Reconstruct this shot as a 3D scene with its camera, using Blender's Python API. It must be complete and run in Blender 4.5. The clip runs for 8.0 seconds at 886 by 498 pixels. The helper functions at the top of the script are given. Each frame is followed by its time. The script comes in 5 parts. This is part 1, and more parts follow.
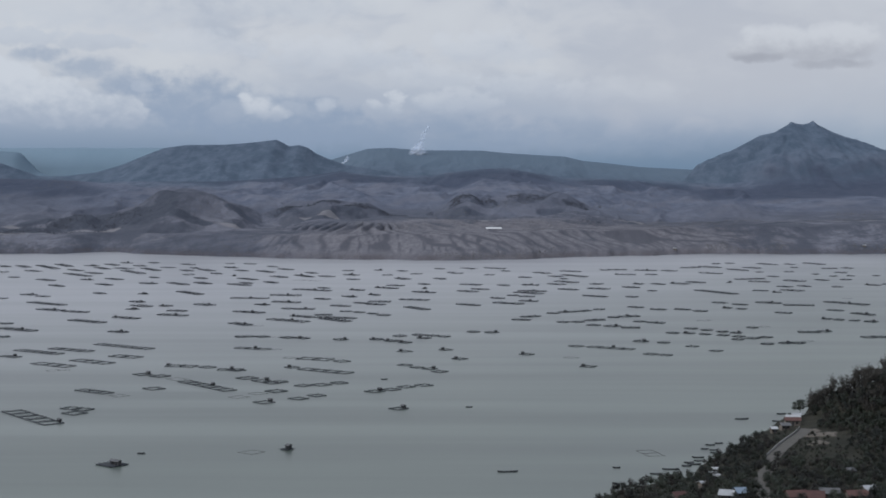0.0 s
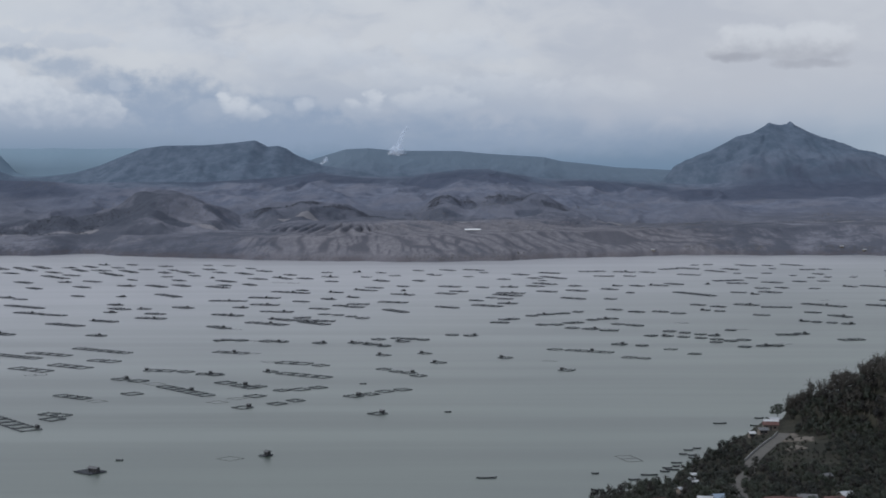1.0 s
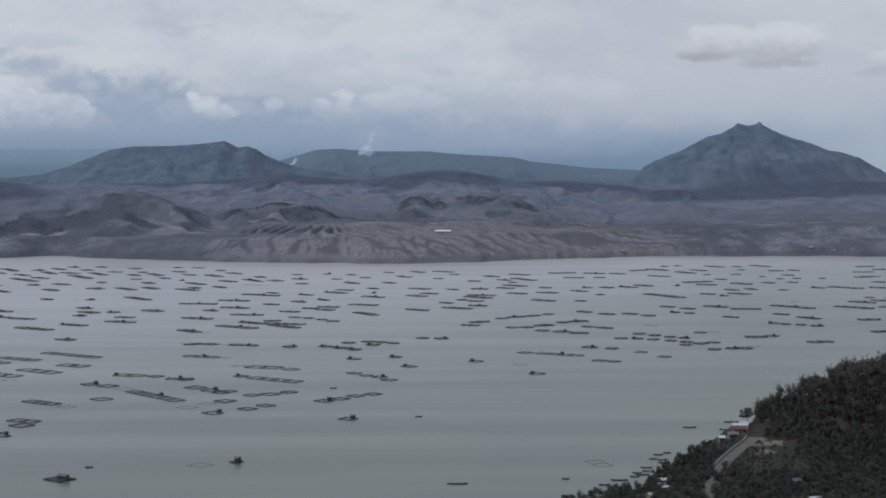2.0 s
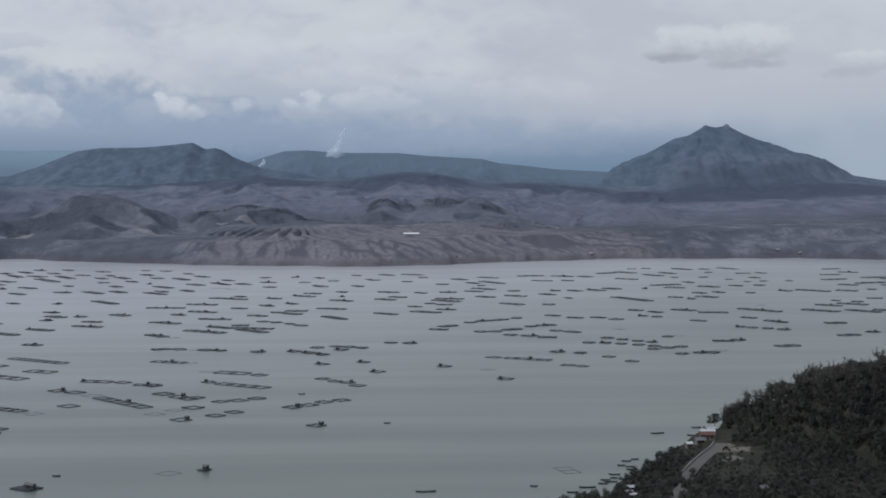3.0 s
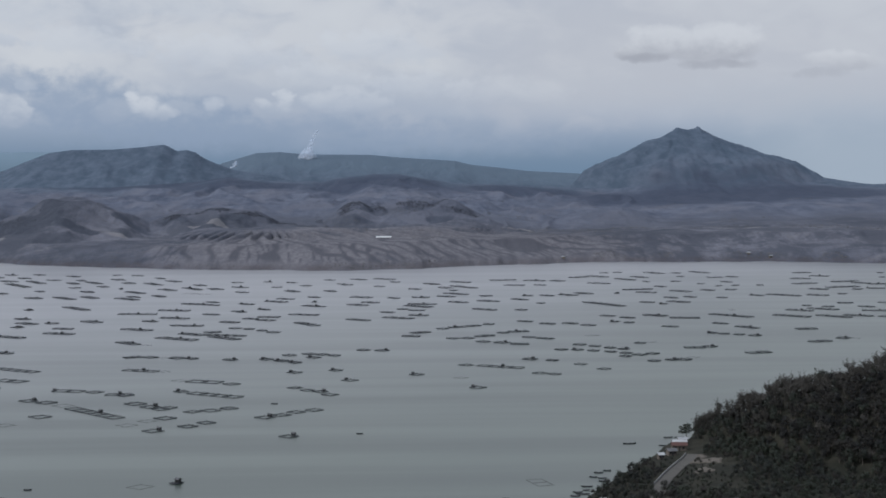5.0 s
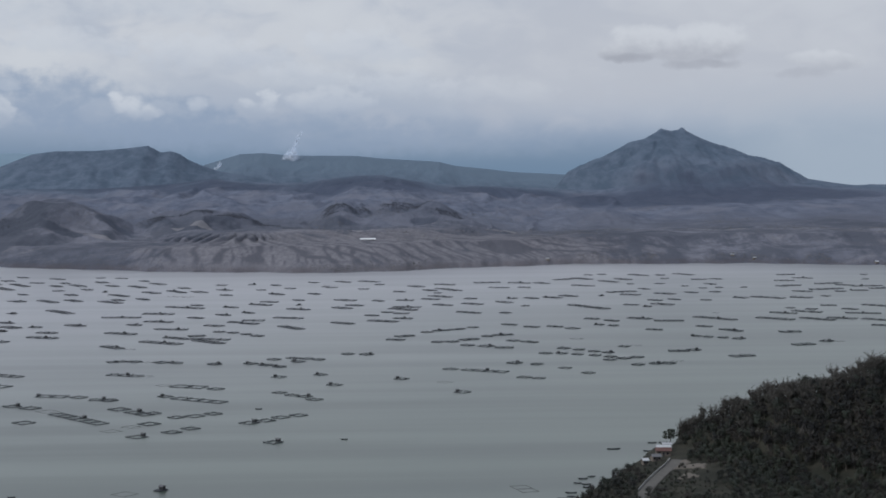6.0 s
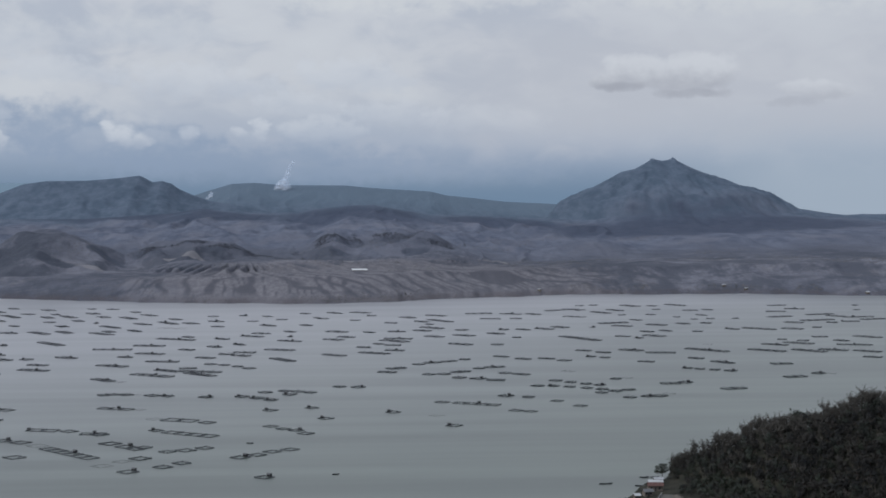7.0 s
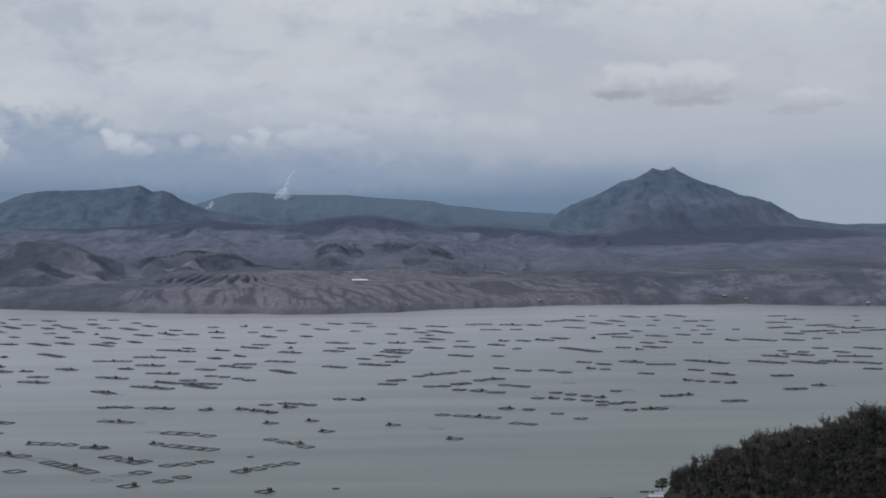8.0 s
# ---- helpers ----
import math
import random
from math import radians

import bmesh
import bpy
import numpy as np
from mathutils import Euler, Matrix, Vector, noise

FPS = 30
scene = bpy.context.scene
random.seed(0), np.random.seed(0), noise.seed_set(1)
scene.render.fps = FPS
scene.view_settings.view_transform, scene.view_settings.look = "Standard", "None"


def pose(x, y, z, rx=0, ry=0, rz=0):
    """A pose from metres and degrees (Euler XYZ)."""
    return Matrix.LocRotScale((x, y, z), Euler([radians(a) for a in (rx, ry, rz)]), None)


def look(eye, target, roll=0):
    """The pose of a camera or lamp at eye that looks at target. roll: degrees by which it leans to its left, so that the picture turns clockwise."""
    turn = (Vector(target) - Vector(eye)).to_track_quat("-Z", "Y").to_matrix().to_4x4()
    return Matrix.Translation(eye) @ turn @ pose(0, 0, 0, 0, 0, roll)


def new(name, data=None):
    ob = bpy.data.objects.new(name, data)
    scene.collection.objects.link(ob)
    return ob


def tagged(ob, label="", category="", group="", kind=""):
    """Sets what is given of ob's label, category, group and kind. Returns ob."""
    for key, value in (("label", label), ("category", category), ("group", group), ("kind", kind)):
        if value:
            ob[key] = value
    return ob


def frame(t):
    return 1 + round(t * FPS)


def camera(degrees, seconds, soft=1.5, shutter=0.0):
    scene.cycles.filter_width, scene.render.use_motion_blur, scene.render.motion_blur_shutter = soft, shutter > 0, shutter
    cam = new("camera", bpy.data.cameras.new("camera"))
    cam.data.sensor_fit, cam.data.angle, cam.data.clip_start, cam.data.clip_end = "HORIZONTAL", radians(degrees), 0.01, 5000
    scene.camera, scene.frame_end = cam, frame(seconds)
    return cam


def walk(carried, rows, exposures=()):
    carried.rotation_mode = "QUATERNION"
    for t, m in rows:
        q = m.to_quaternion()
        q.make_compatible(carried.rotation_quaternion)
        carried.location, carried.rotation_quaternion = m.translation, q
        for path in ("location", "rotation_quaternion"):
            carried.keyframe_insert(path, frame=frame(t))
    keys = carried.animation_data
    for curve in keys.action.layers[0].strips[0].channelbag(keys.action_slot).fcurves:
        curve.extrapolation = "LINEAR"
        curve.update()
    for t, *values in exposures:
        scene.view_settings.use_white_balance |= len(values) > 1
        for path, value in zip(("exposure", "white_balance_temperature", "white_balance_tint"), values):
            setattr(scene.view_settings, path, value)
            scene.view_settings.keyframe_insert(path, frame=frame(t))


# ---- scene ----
cam = camera(30.0, 8.0, soft=1.8)
# seconds, x, y, z, then turn, tilt and lean in degrees: a drone that climbs on the spot over the near shore
PATH = [
    (0.0, 0.00, -0.00, 125.00, -0.000, -2.840, -0.010),
    (0.5, 0.00, -0.10, 126.22, -0.300, -2.840, 0.010),
    (1.0, 0.00, -0.20, 127.92, -0.740, -2.860, 0.020),
    (1.5, 0.00, -0.30, 129.31, -1.220, -2.880, 0.040),
    (3.0, 0.00, -0.60, 133.71, -2.870, -2.860, 0.060),
    (3.5, 0.00, -0.70, 135.29, -3.250, -2.860, 0.050),
    (4.0, 0.00, -0.80, 136.55, -3.430, -2.860, 0.080),
    (4.5, 0.00, -0.90, 138.00, -3.580, -2.870, 0.070),
    (6.0, 0.00, -1.20, 142.35, -4.370, -2.870, 0.090),
    (6.1, 0.00, -1.22, 142.67, -4.408, -2.872, 0.092),
    (6.2, 0.00, -1.24, 142.99, -4.446, -2.830, 0.094),
    (6.3, 0.00, -1.26, 143.31, -4.484, -2.690, 0.096),
    (6.5, 0.00, -1.30, 143.96, -4.560, -2.450, 0.100),
    (6.8, 0.00, -1.36, 144.79, -4.620, -2.100, 0.094),
    (7.0, 0.00, -1.40, 145.35, -4.660, -1.880, 0.090),
    (7.5, 0.00, -1.50, 146.55, -4.650, -1.690, 0.090),
    (8.0, 0.00, -1.60, 148.47, -4.650, -1.590, 0.090),
]
walk(cam, [(t, pose(x, y, z, 90 + pitch, roll, yaw)) for t, x, y, z, yaw, pitch, roll in PATH],
     exposures=((0.0, 0.15, 6050, 10), (6.2, 0.15, 6050, 10), (7.3, 0.10, 6050, 10), (8.0, 0.05, 6050, 10)))

# ---------------------------------------------------------------- world, sun
SUN_ELEVATION, SUN_TURN = radians(42), radians(-105)


class Graph:
    """A short way to write node trees."""

    def __init__(self, tree):
        self.tree = tree
        tree.nodes.clear()

    def node(self, kind, **values):
        n = self.tree.nodes.new(kind)
        for key, value in values.items():
            if key == "data_type":
                n.data_type = value
            elif key == "operation":
                n.operation = value
            elif key == "noise_dimensions":
                n.noise_dimensions = value
        return n

    def put(self, socket, value):
        if isinstance(value, bpy.types.NodeSocket):
            self.tree.links.new(value, socket)
        elif isinstance(value, (tuple, list)) and len(value) == 3 and socket.type == "RGBA":
            socket.default_value = (*value, 1)
        else:
            socket.default_value = value

    def math(self, operation, a, b=0.0, c=0.0, clamp=False):
        n = self.node("ShaderNodeMath", operation=operation)
        n.use_clamp = clamp
        self.put(n.inputs[0], a), self.put(n.inputs[1], b), self.put(n.inputs[2], c)
        return n.outputs[0]

    def ramp(self, value, low, high, to_low=0.0, to_high=1.0, smooth=True):
        n = self.node("ShaderNodeMapRange")
        n.interpolation_type = "SMOOTHSTEP" if smooth else "LINEAR"
        for i, v in enumerate((value, low, high, to_low, to_high)):
            self.put(n.inputs[i], v)
        return n.outputs[0]

    def mix(self, factor, a, b):
        n = self.node("ShaderNodeMix", data_type="RGBA")
        self.put(n.inputs[0], factor), self.put(n.inputs[6], a), self.put(n.inputs[7], b)
        return n.outputs[2]

    def vector(self, x, y, z=0.0):
        n = self.node("ShaderNodeCombineXYZ")
        for i, v in enumerate((x, y, z)):
            self.put(n.inputs[i], v)
        return n.outputs[0]

    def parts(self, vector):
        n = self.node("ShaderNodeSeparateXYZ")
        self.put(n.inputs[0], vector)
        return n.outputs

    def noise(self, vector, scale, detail=4.0, rough=0.55, warp=0.0):
        n = self.node("ShaderNodeTexNoise")
        self.put(n.inputs["Vector"], vector)
        n.inputs["Scale"].default_value, n.inputs["Detail"].default_value = scale, detail
        n.inputs["Roughness"].default_value, n.inputs["Distortion"].default_value = rough, warp
        return n.outputs[0]

    def stretch(self, vector, x, y, z):
        n = self.node("ShaderNodeMapping")
        self.put(n.inputs["Vector"], vector)
        n.inputs["Scale"].default_value = (x, y, z)
        return n.outputs[0]


world = bpy.data.worlds.new("sky")
scene.world = world
world.use_nodes = True
g = Graph(world.node_tree)
way = g.node("ShaderNodeTexCoord").outputs["Generated"]
wx, wy, wz = g.parts(way)
turn = g.math("ARCTAN2", wx, wy)      # to the right of straight ahead, radians
rise = g.math("ARCSINE", wz)          # above the horizon, radians
clear = g.node("ShaderNodeTexSky")
clear.sky_type, clear.sun_disc = "NISHITA", False
clear.sun_elevation, clear.sun_rotation = SUN_ELEVATION, -SUN_TURN
clear.air_density, clear.dust_density = 1.0, 2.0
dim = g.node("ShaderNodeMix", data_type="RGBA")
dim.blend_type = "MULTIPLY"
g.put(dim.inputs[0], 1.0), g.put(dim.inputs[6], clear.outputs[0]), g.put(dim.inputs[7], (0.06, 0.06, 0.06))
# the cloud cover: blue-grey haze low down, lighter above
low = g.mix(g.ramp(rise, -0.004, 0.035), (0.158, 0.226, 0.308), (0.318, 0.368, 0.448))
deck = g.mix(g.ramp(rise, 0.018, 0.075), low, (0.540, 0.546, 0.560))
flat = g.vector(turn, g.math("MULTIPLY", rise, 1.9), 0.0)
big = g.noise(flat, 8.0, 4.0, 0.5, 0.5)
fine = g.noise(flat, 27.0, 4.0, 0.52, 0.4)
lump = g.math("ADD", g.math("MULTIPLY", big, 0.62), g.math("MULTIPLY", fine, 0.38))
deck = g.mix(g.math("MULTIPLY", g.ramp(lump, 0.52, 0.38), g.ramp(rise, 0.0, 0.03, 0.0, 0.72)), deck, (0.395, 0.425, 0.480))
deck = g.mix(g.math("MULTIPLY", g.ramp(lump, 0.47, 0.64), g.ramp(rise, 0.015, 0.06, 0.0, 0.9)), deck, (0.566, 0.573, 0.580))

# what frays and heaps the clouds' outlines
heap = g.noise(flat, 44.0, 3.0, 0.5, 0.2)
knob = g.noise(g.vector(g.math("ADD", turn, 3.7), g.math("MULTIPLY", rise, 1.3)), 105.0, 3.0, 0.55)
lee = g.noise(g.vector(g.math("ADD", turn, 7.1), rise), 40.0, 3.0, 0.5)
near_turn = g.math("ADD", turn, g.math("MULTIPLY", g.math("SUBTRACT", heap, 0.5), 0.016))
near_rise = g.math("ADD", rise, g.math("MULTIPLY", g.math("SUBTRACT", lee, 0.5), 0.013))
frayed = g.math("MULTIPLY", g.math("SUBTRACT", knob, 0.5), 1.9)


def cloud(under, heads, base, strength, top, foot, sharp=0.35, fray=1.0, fade=0.010, low_=0.05, high_=0.85):
    """One heap of cloud over the cover: its round heads as (right, up, half width, half height) in radians, how high its foot lies,
    and the tints of its crown and of its foot."""
    body = None
    for right, up, wide, high in heads:
        dx = g.math("DIVIDE", g.math("SUBTRACT", near_turn, right), wide)
        dy = g.math("DIVIDE", g.math("SUBTRACT", near_rise, up), high)
        one = g.math("SUBTRACT", 1.0, g.math("ADD", g.math("MULTIPLY", dx, dx), g.math("MULTIPLY", dy, dy)))
        body = one if body is None else g.math("SMOOTH_MAX", body, one, 0.25)
    body = g.math("ADD", body, g.math("MULTIPLY", frayed, fray))
    tall = max(up + high for right, up, wide, high in heads) - base
    shade = g.math("ADD", g.math("SUBTRACT", rise, base), g.math("MULTIPLY", g.math("ADD", frayed, g.math("SUBTRACT", heap, 0.5)), tall * 0.22))
    tint = g.mix(g.ramp(shade, low_ * tall, high_ * tall), foot, top)
    mask = g.math("MULTIPLY", g.ramp(body, 0.0, sharp, 0.0, strength), g.ramp(near_rise, base - fade, base + fade))
    return g.mix(mask, under, tint)


BLUE, GREY, PALE, WHITE = (0.258, 0.318, 0.412), (0.345, 0.388, 0.458), (0.465, 0.496, 0.545), (0.572, 0.588, 0.610)
WARM = (0.585, 0.590, 0.588)
# blue-grey gaps between the clouds
for heads, s in ((((-0.150, 0.036, 0.050, 0.026), (-0.100, 0.026, 0.070, 0.018)), 0.75), (((-0.240, 0.066, 0.022, 0.006), (-0.212, 0.058, 0.026, 0.008), (-0.186, 0.049, 0.024, 0.010)), 0.6),
                 (((-0.02, 0.018, 0.12, 0.016),), 0.55), (((0.09, 0.018, 0.10, 0.014),), 0.35)):
    deck = cloud(deck, heads, -0.01, s, BLUE, BLUE, 1.1, 0.8)
# the long bank in the west and the small heaps beside it
deck = cloud(deck, ((-0.245, 0.076, 0.030, 0.006), (-0.205, 0.073, 0.030, 0.006)), 0.064, 0.5, PALE, GREY, 0.7)
deck = cloud(deck, ((-0.300, 0.052, 0.060, 0.026), (-0.262, 0.046, 0.030, 0.021), (-0.232, 0.038, 0.028, 0.016), (-0.212, 0.033, 0.026, 0.012), (-0.190, 0.033, 0.0155, 0.0115)),
             0.018, 0.95, WHITE, GREY, 0.45, 0.55, 0.012, 0.05, 0.60)
deck = cloud(deck, ((-0.1185, 0.0385, 0.0065, 0.0065), (-0.110, 0.034, 0.0130, 0.0080), (-0.100, 0.031, 0.0100, 0.0055)), 0.026, 0.82, WHITE, GREY, 0.8, 1.0, 0.007, 0.0, 0.7)
deck = cloud(deck, ((-0.130, 0.032, 0.014, 0.007), (-0.090, 0.034, 0.008, 0.004), (-0.180, 0.048, 0.006, 0.004)), 0.026, 0.45, PALE, GREY, 0.8, 1.0, 0.006)
deck = cloud(deck, ((-0.0705, 0.0345, 0.0082, 0.0052),), 0.029, 0.8, PALE, GREY, 0.9, 1.0, 0.005)
deck = cloud(deck, ((-0.036, 0.0350, 0.0140, 0.0060), (-0.0275, 0.0420, 0.0065, 0.0060)), 0.0285, 0.78, WHITE, GREY, 0.9, 1.0, 0.007)
for right, up, wide, high, base, s in ((0.005, 0.040, 0.030, 0.009, 0.032, 0.45), (0.050, 0.050, 0.035, 0.010, 0.040, 0.45), (0.100, 0.046, 0.040, 0.010, 0.036, 0.40),
                                       (-0.150, 0.074, 0.040, 0.010, 0.064, 0.45), (-0.070, 0.068, 0.050, 0.013, 0.055, 0.50), (0.020, 0.072, 0.040, 0.012, 0.060, 0.50),
                                       (-0.010, 0.055, 0.030, 0.008, 0.047, 0.40)):
    deck = cloud(deck, ((right, up, wide, high), (right + wide * 0.6, up - high * 0.3, wide * 0.7, high * 0.7)), base, s, WHITE, PALE, 0.9, 1.1)
deck = cloud(deck, ((-0.200, 0.092, 0.090, 0.014), (-0.090, 0.098, 0.070, 0.012), (0.28, 0.112, 0.10, 0.012)), 0.070, 0.5, WARM, PALE, 1.0)
deck = cloud(deck, ((0.270, 0.120, 0.130, 0.016), (0.060, 0.119, 0.110, 0.013)), 0.090, 0.65, (0.625, 0.625, 0.606), WARM, 1.0)
# an even grey veil over the east
veil = g.math("MULTIPLY", g.ramp(turn, 0.02, 0.16), g.math("MULTIPLY", g.ramp(rise, 0.012, 0.045), g.ramp(rise, 0.125, 0.085, 0.15, 1.0)))
deck = g.mix(g.math("MULTIPLY", veil, g.ramp(lump, 0.36, 0.62, 0.84, 0.50)), deck, (0.470, 0.476, 0.502))
deck = g.mix(g.math("MULTIPLY", g.ramp(turn, 0.17, 0.30), g.ramp(rise, 0.060, 0.004, 0.0, 0.85)), deck, (0.375, 0.425, 0.478))
# soft lens-shaped clouds: a bright body over a grey foot
deck = cloud(deck, ((0.198, 0.0755, 0.024, 0.0120), (0.234, 0.0735, 0.030, 0.0130), (0.182, 0.067, 0.016, 0.006), (0.214, 0.070, 0.030, 0.009)), 0.057, 0.80, (0.585, 0.589, 0.598), (0.360, 0.366, 0.396), 0.7, 0.40, 0.006, 0.10, 0.75)
deck = cloud(deck, ((0.188, 0.0640, 0.020, 0.0040), (0.232, 0.0600, 0.028, 0.0040)), 0.050, 0.70, (0.335, 0.340, 0.370), (0.390, 0.398, 0.430), 1.0, 0.45)
deck = cloud(deck, ((0.290, 0.0640, 0.014, 0.006), (0.308, 0.0610, 0.020, 0.006)), 0.053, 0.75, (0.575, 0.580, 0.592), (0.390, 0.398, 0.428), 0.8, 0.45, 0.005)
deck = cloud(deck, ((0.290, 0.0545, 0.024, 0.0040),), 0.045, 0.50, (0.380, 0.388, 0.418), (0.400, 0.408, 0.440), 1.1, 0.7)
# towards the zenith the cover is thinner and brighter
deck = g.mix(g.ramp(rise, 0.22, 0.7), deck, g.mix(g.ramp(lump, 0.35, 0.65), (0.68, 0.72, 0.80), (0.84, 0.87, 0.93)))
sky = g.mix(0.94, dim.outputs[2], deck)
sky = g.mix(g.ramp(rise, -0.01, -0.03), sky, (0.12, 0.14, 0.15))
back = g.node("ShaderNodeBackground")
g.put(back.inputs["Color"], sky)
back.inputs["Strength"].default_value = 1.0
out = g.node("ShaderNodeOutputWorld")
g.put(out.inputs["Surface"], back.outputs[0])

sun = new("sun", bpy.data.lights.new("sun", "SUN"))
sun.data.energy, sun.data.angle, sun.data.color = 1.9, radians(9), (1.0, 0.96, 0.90)
sun.matrix_world = look((0, 0, 0), (-math.sin(SUN_TURN) * math.cos(SUN_ELEVATION), -math.cos(SUN_TURN) * math.cos(SUN_ELEVATION), -math.sin(SUN_ELEVATION)))

# ---------------------------------------------------------------- materials
def surface(name, build, rough=0.9, spec=0.2):
    """A node material: build(graph, position, shader) sets what it needs."""
    m = bpy.data.materials.new(name)
    m.use_nodes = True
    gr = Graph(m.node_tree)
    shader = gr.node("ShaderNodeBsdfPrincipled")
    shader.inputs["Roughness"].default_value = rough
    shader.inputs["Specular IOR Level"].default_value = spec
    where = gr.node("ShaderNodeNewGeometry").outputs["Position"]
    build(gr, where, shader)
    end = gr.node("ShaderNodeOutputMaterial")
    gr.put(end.inputs["Surface"], shader.outputs[0])
    return m


def bump(gr, shader, height, strength, distance):
    n = gr.node("ShaderNodeBump")
    n.inputs["Strength"].default_value, n.inputs["Distance"].default_value = strength, distance
    gr.put(n.inputs["Height"], height)
    gr.put(shader.inputs["Normal"], n.outputs[0])


def grained(dark, light, scale, rough=0.9, spec=0.2, relief=0.0, metal=0.0):
    """Two tints blended by coarse and fine noise, and by a chance that differs from object to object."""
    def build(gr, where, shader):
        a = gr.noise(where, scale, 5.0, 0.6)
        b = gr.noise(where, scale * 7.3, 3.0, 0.6)
        chance = gr.node("ShaderNodeObjectInfo").outputs["Random"]
        f = gr.math("ADD", gr.math("MULTIPLY", a, 0.6), gr.math("ADD", gr.math("MULTIPLY", b, 0.35), gr.math("MULTIPLY", chance, 0.3)))
        gr.put(shader.inputs["Base Color"], gr.mix(gr.ramp(f, 0.35, 0.9), dark, light))
        shader.inputs["Metallic"].default_value = metal
        if relief:
            bump(gr, shader, b, 0.5, relief)
    return build


def water_build(gr, where, shader):
    streak = gr.noise(gr.stretch(where, 0.0014, 0.020, 1), 1.0, 3.5, 0.6)
    # green-grey by the near shore, paler and greyer towards the island and the west
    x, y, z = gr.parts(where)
    # this paling is sky sheen and haze put into the base colour
    far_sheen = gr.ramp(gr.math("ADD", gr.math("SUBTRACT", y, gr.math("MULTIPLY", x, 0.9)), gr.math("MULTIPLY", streak, 500.0)), 950.0, 2350.0)
    dim = gr.mix(far_sheen, (0.044, 0.056, 0.049), (0.166, 0.170, 0.186))
    light = gr.mix(far_sheen, (0.072, 0.089, 0.076), (0.206, 0.210, 0.226))
    silt_sheen = gr.mix(gr.ramp(streak, 0.34, 0.66), dim, light)
    gr.put(shader.inputs["Base Color"], silt_sheen)
    shader.inputs["Roughness"].default_value = 0.30
    shader.inputs["IOR"].default_value = 1.36


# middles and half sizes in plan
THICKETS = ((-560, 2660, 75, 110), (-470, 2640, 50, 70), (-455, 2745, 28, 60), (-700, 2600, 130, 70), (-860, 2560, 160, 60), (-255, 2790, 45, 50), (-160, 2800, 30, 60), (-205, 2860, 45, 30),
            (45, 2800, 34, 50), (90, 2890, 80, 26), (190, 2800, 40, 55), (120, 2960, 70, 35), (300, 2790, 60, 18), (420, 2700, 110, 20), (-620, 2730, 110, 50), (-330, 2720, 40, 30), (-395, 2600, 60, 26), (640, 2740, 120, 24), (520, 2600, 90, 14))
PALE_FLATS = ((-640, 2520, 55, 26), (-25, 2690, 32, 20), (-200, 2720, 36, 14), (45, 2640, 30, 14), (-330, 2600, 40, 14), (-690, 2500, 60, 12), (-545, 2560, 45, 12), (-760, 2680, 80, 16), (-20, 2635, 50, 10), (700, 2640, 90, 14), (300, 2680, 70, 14))


